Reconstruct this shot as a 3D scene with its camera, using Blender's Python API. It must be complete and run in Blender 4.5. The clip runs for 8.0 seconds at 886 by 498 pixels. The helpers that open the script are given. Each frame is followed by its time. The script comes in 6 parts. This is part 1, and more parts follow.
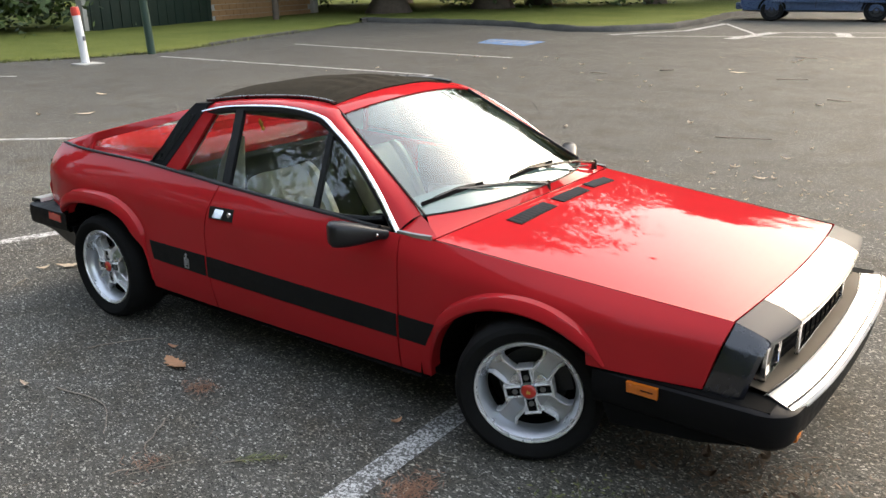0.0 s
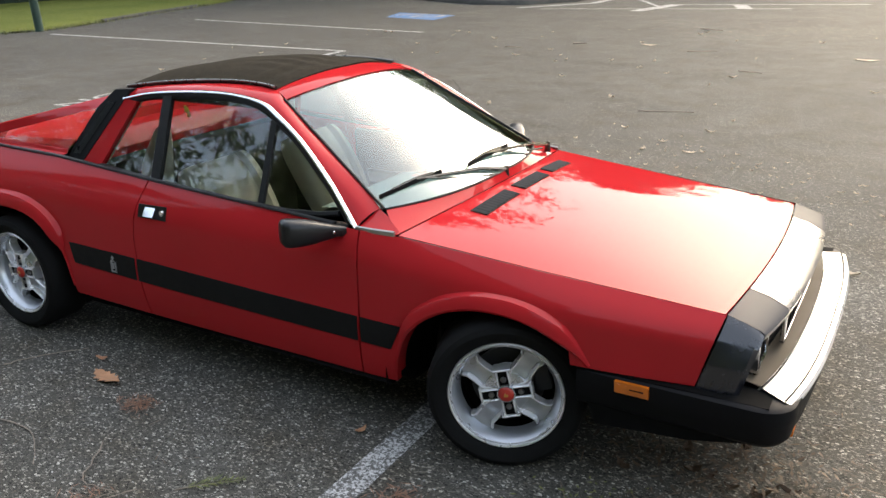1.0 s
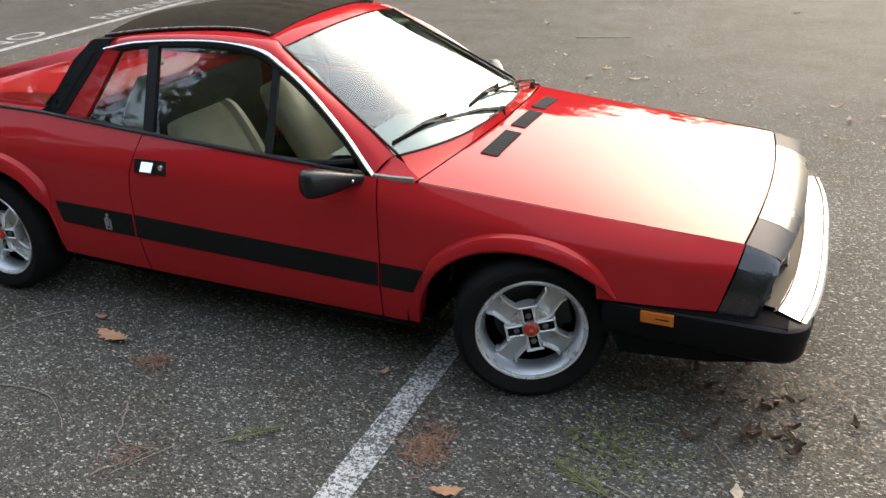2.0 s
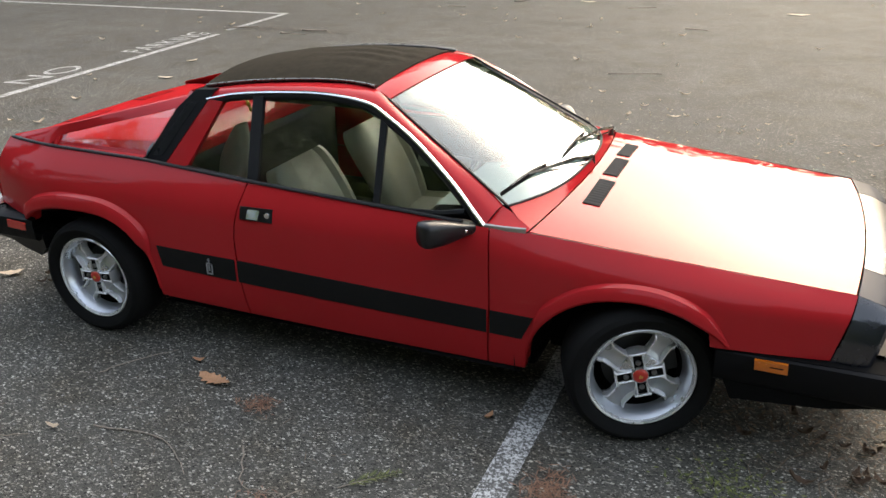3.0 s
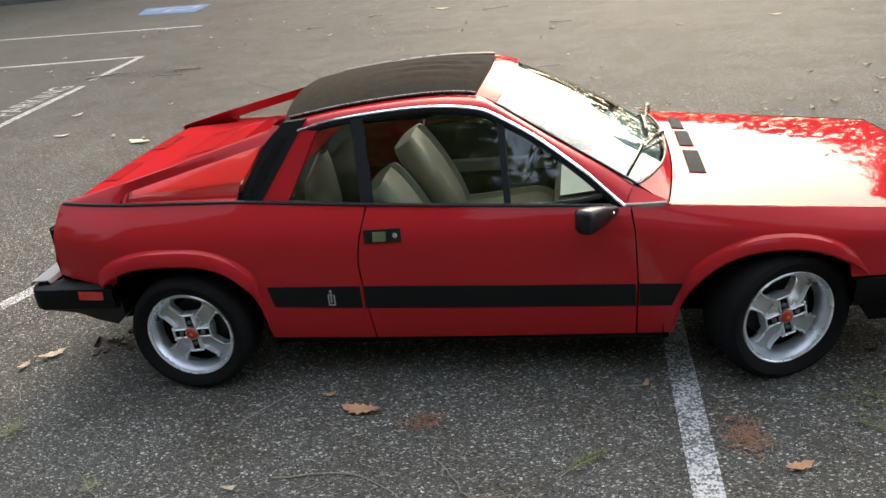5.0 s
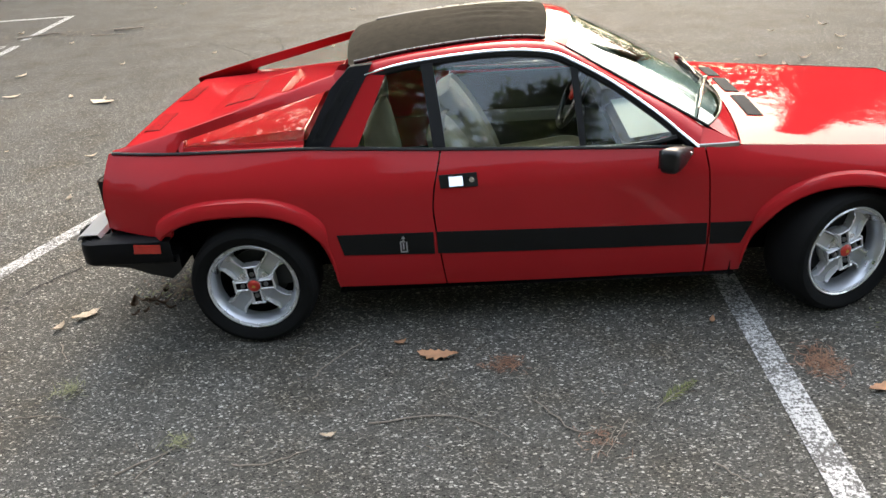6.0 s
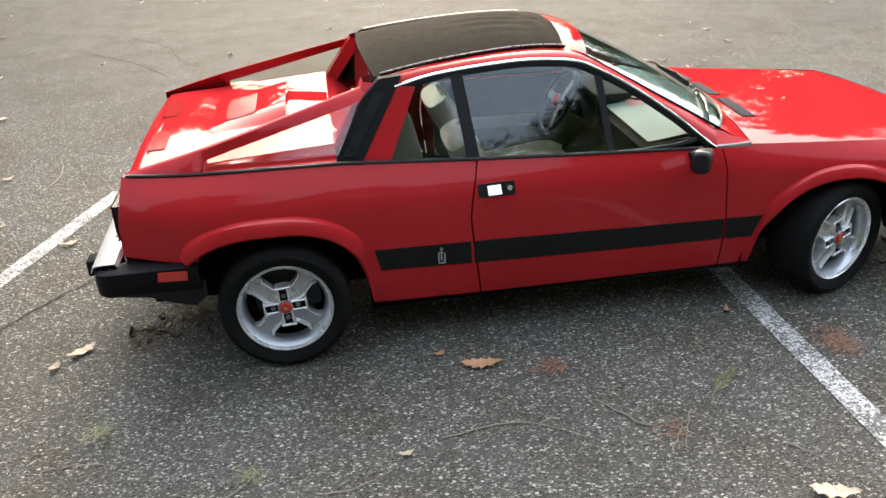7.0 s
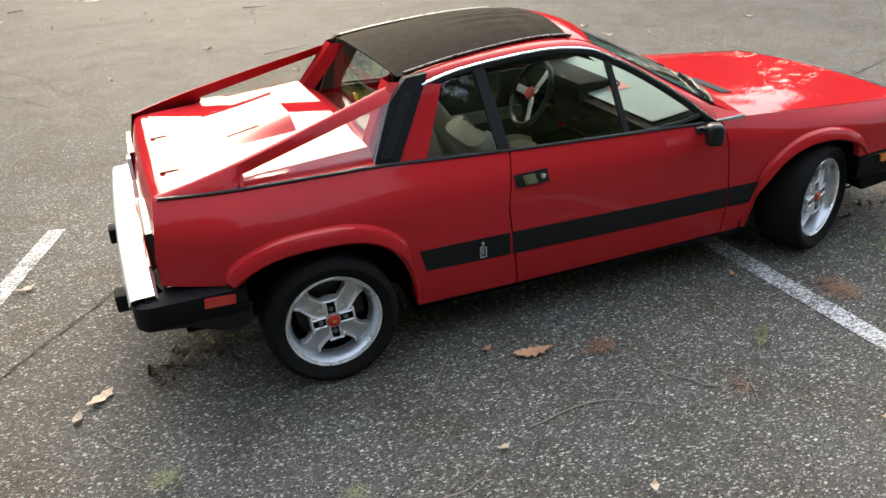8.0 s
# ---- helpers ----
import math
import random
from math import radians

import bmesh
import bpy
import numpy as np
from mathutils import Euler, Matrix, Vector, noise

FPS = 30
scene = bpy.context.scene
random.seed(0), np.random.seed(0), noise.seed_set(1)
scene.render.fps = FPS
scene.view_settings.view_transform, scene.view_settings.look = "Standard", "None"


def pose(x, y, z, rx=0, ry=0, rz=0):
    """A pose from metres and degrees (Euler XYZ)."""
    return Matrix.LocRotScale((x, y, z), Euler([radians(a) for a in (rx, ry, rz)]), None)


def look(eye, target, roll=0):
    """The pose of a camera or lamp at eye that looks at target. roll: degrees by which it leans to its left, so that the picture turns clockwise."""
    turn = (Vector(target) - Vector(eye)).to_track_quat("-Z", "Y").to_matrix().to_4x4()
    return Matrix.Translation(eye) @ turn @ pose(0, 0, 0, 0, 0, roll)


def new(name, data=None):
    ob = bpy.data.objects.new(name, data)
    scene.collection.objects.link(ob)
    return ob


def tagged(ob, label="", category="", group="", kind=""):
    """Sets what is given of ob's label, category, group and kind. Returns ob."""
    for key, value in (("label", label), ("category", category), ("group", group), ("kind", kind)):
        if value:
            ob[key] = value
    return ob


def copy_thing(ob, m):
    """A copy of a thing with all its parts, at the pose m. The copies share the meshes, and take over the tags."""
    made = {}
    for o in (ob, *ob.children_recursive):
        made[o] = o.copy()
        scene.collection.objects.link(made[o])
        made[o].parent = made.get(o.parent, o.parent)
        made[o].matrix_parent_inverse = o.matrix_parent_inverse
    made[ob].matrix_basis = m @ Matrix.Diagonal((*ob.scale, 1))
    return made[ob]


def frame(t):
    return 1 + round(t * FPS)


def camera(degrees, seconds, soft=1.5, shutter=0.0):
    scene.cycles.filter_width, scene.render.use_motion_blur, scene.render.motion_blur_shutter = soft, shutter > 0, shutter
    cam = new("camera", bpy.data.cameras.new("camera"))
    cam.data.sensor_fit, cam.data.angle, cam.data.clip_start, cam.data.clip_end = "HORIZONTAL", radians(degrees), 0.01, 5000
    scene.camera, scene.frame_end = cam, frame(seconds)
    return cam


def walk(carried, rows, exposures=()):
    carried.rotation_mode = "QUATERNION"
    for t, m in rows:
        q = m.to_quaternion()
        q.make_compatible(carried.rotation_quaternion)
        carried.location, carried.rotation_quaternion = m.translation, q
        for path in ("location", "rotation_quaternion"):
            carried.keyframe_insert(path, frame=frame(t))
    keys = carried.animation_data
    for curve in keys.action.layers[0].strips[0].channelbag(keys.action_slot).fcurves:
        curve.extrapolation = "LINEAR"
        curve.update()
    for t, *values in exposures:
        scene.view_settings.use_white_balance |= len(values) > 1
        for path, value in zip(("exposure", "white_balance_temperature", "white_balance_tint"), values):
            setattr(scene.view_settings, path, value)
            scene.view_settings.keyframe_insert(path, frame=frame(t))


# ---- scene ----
cam = camera(55.5, 8.0)
PATH = [
    (0, (2.41, -2.862, 1.56), (1.273, -1.339, 0.937), -0.9),
    (0.5, (2.28, -2.808, 1.566), (1.215, -1.244, 0.918), 1.1),
    (1, (2.135, -2.788, 1.562), (1.19, -1.163, 0.88), -0.8),
    (1.2, (2.071, -2.804, 1.564), (1.193, -1.166, 0.831), 0.2),
    (2.3, (1.743, -3.053, 1.687), (1.024, -1.398, 0.825), -1.8),
    (2.5, (1.666, -3.097, 1.72), (0.916, -1.459, 0.852), -1.9),
    (3, (1.506, -3.17, 1.754), (0.775, -1.485, 0.963), -1.0),
    (3.5, (1.307, -3.291, 1.766), (0.66, -1.584, 0.947), -3.7),
    (4, (1.028, -3.396, 1.776), (0.47, -1.636, 1.008), -2.6),
    (4.5, (0.728, -3.486, 1.794), (0.232, -1.701, 1.041), -2.0),
    (4.7, (0.612, -3.535, 1.794), (0.176, -1.747, 1.011), -4.6),
    (5.8, (-0.025, -3.63, 1.785), (-0.194, -1.794, 1.01), -4.1),
    (6, (-0.18, -3.674, 1.762), (-0.311, -1.875, 0.9), -4.7),
    (6.5, (-0.547, -3.665, 1.827), (-0.517, -1.868, 0.948), -4.3),
    (7, (-0.925, -3.624, 1.823), (-0.682, -1.841, 0.95), -2.8),
    (7.5, (-1.352, -3.557, 1.81), (-0.876, -1.85, 0.883), -2.3),
    (8, (-1.686, -3.431, 1.792), (-1.063, -1.737, 0.931), -3.7),
]
walk(cam, [(t, look(eye, target, roll)) for t, eye, target, roll in PATH], [(0.0, 2.38, 7200, 9), (1.0, 2.34, 7200, 9), (4.5, 2.28, 7200, 9), (6.0, 2.58, 7200, 9), (7.0, 2.71, 7200, 9), (7.5, 2.62, 7200, 9), (8.0, 2.55, 7200, 9)])

# ==== place ====

# ---- world, sun ----
SUN_AZ, SUN_EL = 8.0, 31.0          # degrees from +y towards +x, and above the horizon
world = bpy.data.worlds.new("sky")
scene.world = world
world.use_nodes = True
wn = world.node_tree.nodes
wl = world.node_tree.links
wn.clear()
sky = wn.new("ShaderNodeTexSky")
sky.sky_type = "NISHITA"
sky.sun_disc = False
sky.sun_elevation = radians(SUN_EL)
sky.sun_rotation = radians(SUN_AZ)
sky.air_density, sky.dust_density, sky.ozone_density = 1.0, 3.5, 1.0
bg = wn.new("ShaderNodeBackground")
bg.inputs["Strength"].default_value = 0.135
wo = wn.new("ShaderNodeOutputWorld")
hazy = wn.new("ShaderNodeHueSaturation")          # thin cloud takes a little of the blue
hazy.inputs["Saturation"].default_value = 0.98
wl.new(sky.outputs[0], hazy.inputs["Color"])
veil = wn.new("ShaderNodeMix")          # an even veil of high cloud over the whole sky
veil.data_type = "RGBA"
veil.inputs[0].default_value = 0.32
veil.inputs[7].default_value = (3.3, 3.68, 4.25, 1)
wl.new(hazy.outputs[0], veil.inputs[6])
wl.new(veil.outputs[2], bg.inputs[0])
wl.new(bg.outputs[0], wo.inputs[0])

sun_data = bpy.data.lights.new("sun", "SUN")
sun_data.energy, sun_data.angle, sun_data.color = 0.36, radians(120), (1.0, 0.975, 0.93)
sun = new("sun", sun_data)
sun_dir = Vector((math.sin(radians(SUN_AZ)) * math.cos(radians(SUN_EL)), math.cos(radians(SUN_AZ)) * math.cos(radians(SUN_EL)), math.sin(radians(SUN_EL))))
sun.matrix_world = look(sun_dir * 60, (0, 0, 0))




# ---- materials ----
class Mat:
    """A node material: self.n makes a node, self.link joins sockets."""

    def __init__(self, name, base=(0.5, 0.5, 0.5), rough=0.5, metal=0.0, coat=0.0, coat_rough=0.03, spec=0.5):
        self.m = bpy.data.materials.new(name)
        self.m.use_nodes = True
        self.t = self.m.node_tree
        self.b = self.t.nodes["Principled BSDF"]
        self.b.inputs["Base Color"].default_value = (*base, 1)
        self.b.inputs["Roughness"].default_value = rough
        self.b.inputs["Metallic"].default_value = metal
        self.b.inputs["Coat Weight"].default_value = coat
        self.b.inputs["Coat Roughness"].default_value = coat_rough
        self.b.inputs["Specular IOR Level"].default_value = spec

    def n(self, kind, **props):
        nd = self.t.nodes.new(kind)
        for k, v in props.items():
            if k in nd.inputs:
                nd.inputs[k].default_value = v
        return nd

    def link(self, a, b):
        self.t.links.new(a, b)

    def coords(self, space="Object"):
        return self.n("ShaderNodeTexCoord").outputs[space]

    def noise(self, scale, detail=3.0, rough=0.55, space="Object", stretch=None):
        nd = self.n("ShaderNodeTexNoise", Scale=scale, Detail=detail, Roughness=rough)
        co = self.coords(space)
        if stretch:
            mp = self.n("ShaderNodeMapping", Scale=stretch)
            self.link(co, mp.inputs[0])
            co = mp.outputs[0]
        self.link(co, nd.inputs["Vector"])
        return nd.outputs[0]

    def ramp(self, fac, stops):
        rp = self.t.nodes.new("ShaderNodeValToRGB")
        el = rp.color_ramp.elements
        while len(el) < len(stops):
            el.new(0.5)
        for e, (p, c) in zip(el, stops):
            e.position = p
            e.color = (*c, 1) if len(c) == 3 else c
        self.link(fac, rp.inputs[0])
        return rp.outputs[0]

    def grey(self, fac, a, b, lo=0.0, hi=1.0):
        nd = self.n("ShaderNodeMapRange")
        for k, v in zip(("From Min", "From Max", "To Min", "To Max"), (lo, hi, a, b)):
            nd.inputs[k].default_value = v
        self.link(fac, nd.inputs["Value"])
        return nd.outputs[0]

    def mix(self, fac, a, b, mode="MIX"):
        nd = self.t.nodes.new("ShaderNodeMix")
        nd.data_type, nd.blend_type = "RGBA", mode
        ins = [i for i in nd.inputs if i.name in ("Factor", "A", "B") and (i.name == "Factor" and i.type == "VALUE" or i.type == "RGBA")]
        for s, v in zip(ins, (fac, a, b)):
            if isinstance(v, (int, float)):
                s.default_value = v
            elif isinstance(v, tuple):
                s.default_value = (*v, 1)
            else:
                self.link(v, s)
        return [o for o in nd.outputs if o.type == "RGBA"][0]

    def colour(self, sock):
        self.link(sock, self.b.inputs["Base Color"])
        return self

    def rough(self, sock):
        self.link(sock, self.b.inputs["Roughness"])
        return self

    def bump(self, height, strength=0.3, dist=0.002):
        nd = self.n("ShaderNodeBump", Strength=strength, Distance=dist)
        self.link(height, nd.inputs["Height"])
        self.link(nd.outputs[0], self.b.inputs["Normal"])
        return self


def simple(name, base, rough=0.5, metal=0.0, coat=0.0, vary=0.15, scale=30.0, bump=0.0, spec=0.5):
    """A material with colour and roughness varied by two scales of noise."""
    k = Mat(name, base, rough, metal, coat, spec=spec)
    f = k.noise(scale, 4)
    g = k.noise(scale * 0.12, 3)
    lo, hi = tuple(c * (1 - vary) for c in base), tuple(min(1, c * (1 + vary)) for c in base)
    c1 = k.ramp(f, [(0.3, lo), (0.7, hi)])
    c2 = k.ramp(g, [(0.3, lo), (0.7, hi)])
    k.colour(k.mix(0.5, c1, c2))
    k.rough(k.grey(f, max(0.02, rough - 0.08), min(1, rough + 0.08), 0.3, 0.7))
    if bump:
        k.bump(f, bump, 0.002)
    return k.m


def car_paint():
    k = Mat("red_car_paint", (0.42, 0.0187, 0.023), 0.34, 0.0, 0.56, 0.02, spec=0.0)
    g = k.noise(2.2, 4)
    k.colour(k.ramp(g, [(0.3, (0.40, 0.0177, 0.021)), (0.7, (0.44, 0.0197, 0.0245))]))
    dust = k.noise(90, 5)
    k.rough(k.grey(dust, 0.36, 0.48, 0.3, 0.7))
    k.b.inputs["Coat IOR"].default_value = 1.4
    k.link(k.grey(k.noise(5, 5), 0.018, 0.045, 0.35, 0.75), k.b.inputs["Coat Roughness"])
    return k.m


def asphalt():
    """Grey binder with sparse pale chips, fine sand, dark pits and brown dust."""
    k = Mat("worn_asphalt", (0.1, 0.1, 0.1), 0.8, spec=0.13)
    co = k.coords()
    warp = k.n("ShaderNodeTexNoise", Scale=150.0, Detail=3.0)
    k.link(co, warp.inputs["Vector"])
    shift = k.n("ShaderNodeVectorMath")
    shift.operation = "MULTIPLY_ADD"
    k.link(warp.outputs["Color"], shift.inputs[0])
    shift.inputs[1].default_value = (0.013, 0.013, 0.013)
    k.link(co, shift.inputs[2])

    def chips(scale, share, reach, turn=0.0, long=1.0):
        """Mask of scattered stones, and a tone for each; long stretches them along the way turn."""
        v = k.n("ShaderNodeTexVoronoi", Scale=scale)
        spin = k.n("ShaderNodeMapping", Rotation=(0, 0, turn), Scale=(1 / long, long, 1))
        k.link(shift.outputs[0], spin.inputs[0])
        k.link(spin.outputs[0], v.inputs["Vector"])
        sep = k.n("ShaderNodeSeparateColor")
        k.link(v.outputs["Color"], sep.inputs[0])
        pick = k.grey(sep.outputs[0], 0.0, 1.0, 1 - share, 1 - share + 0.01)
        near = k.grey(v.outputs["Distance"], 1.0, 0.0, reach * 0.8, reach)
        m = k.n("ShaderNodeMath")
        m.operation = "MULTIPLY"
        k.link(pick, m.inputs[0])
        k.link(near, m.inputs[1])
        return m.outputs[0], sep.outputs[1], v.outputs["Distance"]

    base = k.mix(0.45, k.ramp(k.noise(260, 4, 0.75), [(0.38, (0.016, 0.016, 0.015)), (0.52, (0.070, 0.069, 0.065)), (0.66, (0.200, 0.197, 0.185))]),
                 k.ramp(k.noise(30, 4, 0.6), [(0.3, (0.052, 0.051, 0.048)), (0.7, (0.098, 0.096, 0.089))]))
    m, tone, dist = chips(165, 0.44, 0.56, 0.5, 1.35)
    c = k.mix(m, base, k.ramp(tone, [(0.0, (0.040, 0.039, 0.036)), (0.6, (0.125, 0.122, 0.112)), (1.0, (0.36, 0.352, 0.33))]))
    m, tone, dist = chips(120, 0.22, 0.50, 2.2, 1.4)
    c = k.mix(m, c, (0.016, 0.016, 0.015))
    m1, tone1, d1 = chips(108, 0.24, 0.54, 1.2, 1.45)
    c = k.mix(m1, c, k.ramp(tone1, [(0.0, (0.09, 0.087, 0.079)), (0.5, (0.22, 0.215, 0.198)), (0.85, (0.42, 0.412, 0.385)), (1.0, (0.56, 0.55, 0.52))]))
    m2, tone2, d2 = chips(68, 0.09, 0.42, 2.8, 1.3)
    c = k.mix(m2, c, k.ramp(tone2, [(0.0, (0.13, 0.12, 0.10)), (0.6, (0.28, 0.272, 0.25)), (0.9, (0.44, 0.43, 0.40)), (1.0, (0.56, 0.55, 0.52))]))
    sep = k.n("ShaderNodeSeparateXYZ")          # away from the bay: grain evened, tone lowered to balance near and far light
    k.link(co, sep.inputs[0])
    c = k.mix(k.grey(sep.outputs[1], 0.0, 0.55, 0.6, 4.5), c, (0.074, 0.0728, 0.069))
    blotch = k.ramp(k.noise(0.55, 5, 0.6), [(0.3, (0.84, 0.84, 0.83)), (0.7, (1.16, 1.15, 1.12))])
    c = k.mix(1.0, c, blotch, "MULTIPLY")
    c = k.mix(1.0, c, (0.95, 0.94, 0.91), "MULTIPLY")
    dirt = k.ramp(k.noise(2.7, 6, 0.65), [(0.36, (1.06, 1.06, 1.06)), (0.52, (0.96, 0.94, 0.91)), (0.72, (0.80, 0.73, 0.63))])
    c = k.mix(1.0, c, dirt, "MULTIPLY")
    k.colour(c)
    k.rough(k.grey(k.noise(80, 3), 0.62, 0.92))
    h = k.mix(0.35, k.noise(75, 5, 0.65), k.mix(0.5, m1, m2))
    k.bump(h, 0.8, 0.006)
    return k.m


def road_paint(name, base, lo=0.40, hi=0.56):
    """Worn paint: flakes off to asphalt colour."""
    k = Mat(name, base, 0.75)
    wear = k.mix(0.22, k.noise(85, 6, 0.75), k.noise(6, 4, 0.6))
    m = k.ramp(wear, [(lo, (0, 0, 0)), (lo + 0.05, (1, 1, 1))])
    old = k.ramp(k.noise(120, 3), [(0.3, (0.06, 0.058, 0.054)), (0.7, (0.13, 0.125, 0.115))])
    fresh = k.ramp(k.noise(20, 5), [(0.3, tuple(c * 0.78 for c in base)), (0.7, base)])
    k.colour(k.mix(m, old, fresh))
    k.bump(k.noise(150, 4), 0.7, 0.004)
    return k.m


def grass_ground():
    k = Mat("mown_grass", (0.08, 0.12, 0.03), 0.9, spec=0.1)
    c = k.mix(0.5, k.ramp(k.noise(0.6, 5), [(0.3, (0.085, 0.115, 0.024)), (0.7, (0.165, 0.18, 0.045))]), k.ramp(k.noise(14, 5, 0.7), [(0.25, (0.046, 0.065, 0.014)), (0.75, (0.205, 0.212, 0.057))]))
    k.colour(c)
    k.bump(k.noise(40, 5), 1.0, 0.03)
    return k.m


def glass(name, tint=(0.94, 0.98, 0.96), ior=1.5):
    k = Mat(name, tint, 0.0)
    k.b.inputs["Transmission Weight"].default_value = 1.0
    k.b.inputs["IOR"].default_value = ior
    k.link(k.grey(k.noise(9, 5, 0.6), 0.0, 0.02, 0.45, 0.8), k.b.inputs["Roughness"])
    return k.m


def foliage(name, a, b):
    k = Mat(name, a, 0.6)
    rnd = k.n("ShaderNodeNewGeometry").outputs["Random Per Island"]
    k.colour(k.ramp(rnd, [(0.0, a), (1.0, b)]))
    return k.m


PAINT = car_paint()
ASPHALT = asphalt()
GRASS = grass_ground()
WHITE_LINE = road_paint("worn_white_line_paint", (0.60, 0.59, 0.57), 0.478)
FAINT_LINE = road_paint("faded_white_line_paint", (0.48, 0.47, 0.45), 0.46)
BLUE_LINE = road_paint("faded_blue_paint", (0.06, 0.21, 0.48), 0.46)
GLASS = glass("clear_car_glass", (0.76, 0.82, 0.81), 1.5)
TINTED = glass("tinted_car_glass", (0.46, 0.60, 0.63), 1.75)
REARGLASS = glass("green_tinted_buttress_glass", (0.84, 0.90, 0.86), 1.5)
RUBBER = simple("black_rubber", (0.009, 0.009, 0.009), 0.8, vary=0.3, bump=0.1, spec=0.10)
MATTBLACK = simple("matt_black_panel", (0.009, 0.009, 0.010), 0.65, vary=0.2, spec=0.12)
WIPER = simple("worn_satin_black_wiper_steel", (0.10, 0.093, 0.082), 0.22, 0.9, vary=0.3)
ROOFRIM = simple("dark_anodised_roof_rim", (0.20, 0.20, 0.19), 0.30, 0.8)
SEAL = simple("black_window_seal", (0.006, 0.006, 0.007), 0.5, vary=0.2, spec=0.3)
SATIN = simple("satin_black_plastic", (0.008, 0.008, 0.009), 0.34, vary=0.2, spec=0.4)
STRIPE = simple("matt_black_stripe", (0.009, 0.009, 0.009), 0.62, vary=0.25, spec=0.18)
DULLTRIM = simple("dull_grey_trim_metal", (0.42, 0.41, 0.38), 0.35, 0.9)
CANVAS = simple("black_canvas", (0.026, 0.022, 0.016), 0.95, vary=0.35, scale=260, bump=0.5, spec=0.05)
CHROME = simple("bright_chrome", (0.75, 0.76, 0.78), 0.12, 1.0, vary=0.05)
ALLOY = simple("silver_painted_alloy", (0.60, 0.62, 0.66), 0.30, 0.8, vary=0.03, scale=9)
# Machined lip; spoke ribs also take it, bright as the light catches them.
BRIGHTALLOY = simple("machined_and_lit_rib_alloy", (0.95, 0.95, 0.96), 0.24, 0.6, vary=0.02, scale=9)
VENTSLAT = simple("dark_grey_vent_plastic", (0.012, 0.012, 0.012), 0.45, spec=0.22)
# Same cast alloy as the ribs, greyed for the shade between them.
SPOKEPANEL = simple("shaded_panel_alloy", (0.54, 0.56, 0.59), 0.34, 0.7, vary=0.06, scale=9)
BUMPER = simple("black_bumper_rubber", (0.006, 0.006, 0.007), 0.50, vary=0.2, spec=0.12, bump=0.05)
# One nose plastic in three tones; this darkest one holds the side's shade.
NOSESIDE = simple("nose_plastic_shaded_side", (0.010, 0.011, 0.016), 0.24, coat=0.5, vary=0.15, spec=0.7)
BRAKE = simple("dark_brake_iron", (0.045, 0.045, 0.047), 0.6, 0.4)
# same nose plastic, toned between the lit top and the shaded side
NOSECORNER = simple("nose_plastic_corner_tone", (0.030, 0.034, 0.044), 0.48, vary=0.08, scale=3, spec=0.07)
ALU = simple("brushed_aluminium_bumper", (0.72, 0.72, 0.71), 0.34, 0.6, vary=0.03, scale=3)
SHELF = simple("brown_grey_bumper_shelf", (0.07, 0.053, 0.034), 0.75, vary=0.1, scale=6)
PINK = simple("pink_paper", (0.62, 0.22, 0.22), 0.7)
CAPRED = simple("red_hub_cap", (0.55, 0.03, 0.02), 0.35, coat=0.5)
# Near-zero black for the underbody and for shade put into slots and inner rims.
DARK = simple("underbody_and_shade_black", (0.004, 0.004, 0.004), 0.9, spec=0.1)
GREYMETAL = simple("dull_grey_steel", (0.22, 0.22, 0.22), 0.5, 0.8)
LEATHER = simple("cream_leather", (0.38, 0.345, 0.25), 0.45, vary=0.12, scale=18, bump=0.1)
LEATHER_DK = simple("dark_carpet", (0.03, 0.028, 0.026), 0.9, vary=0.3)
DASH = simple("dark_dashboard_vinyl", (0.014, 0.014, 0.015), 0.7, spec=0.12)
GILT = simple("gilt_mark", (0.60, 0.36, 0.08), 0.4, 0.3)
AMBER = simple("amber_lens", (0.62, 0.15, 0.012), 0.2, coat=0.8, vary=0.2, scale=60)
REDLENS = simple("red_lens", (0.50, 0.022, 0.014), 0.2, coat=0.8, vary=0.15, scale=60)
# same nose plastic, lightened for the light on its top
NOSEGREY = simple("nose_plastic_lit_top", (0.05, 0.051, 0.056), 0.30, coat=0.28, vary=0.06, scale=3)
YELLOW = simple("yellow_plastic", (0.75, 0.55, 0.04), 0.5)
BARK = simple("grey_brown_bark", (0.10, 0.075, 0.055), 0.95, vary=0.4, scale=9, bump=1.0)
LEAF_A = foliage("dark_green_leaves", (0.018, 0.035, 0.010), (0.07, 0.11, 0.025))
LEAF_B = foliage("olive_leaves", (0.03, 0.04, 0.012), (0.11, 0.13, 0.03))
KERB = simple("dark_mossy_kerb_stone", (0.055, 0.052, 0.045), 0.95, vary=0.5, scale=14, bump=1.0)
DRYLEAF = simple("dry_orange_leaf", (0.47, 0.25, 0.135), 0.75, vary=0.3, scale=50)
BROWNLEAF = simple("dull_brown_leaf", (0.085, 0.05, 0.028), 0.8, vary=0.4, scale=40)
PALELEAF = simple("pale_dry_leaf", (0.60, 0.48, 0.35), 0.75, vary=0.25, scale=50)
TWIG = simple("grey_brown_twig", (0.24, 0.20, 0.16), 0.9, vary=0.4, scale=60)
NEEDLE = foliage("rusty_needles", (0.12, 0.055, 0.032), (0.30, 0.16, 0.095))
SPRIG = foliage("green_sprig_needles", (0.05, 0.07, 0.015), (0.16, 0.17, 0.04))
TUFT = foliage("dry_grass_blades", (0.09, 0.10, 0.035), (0.24, 0.24, 0.11))
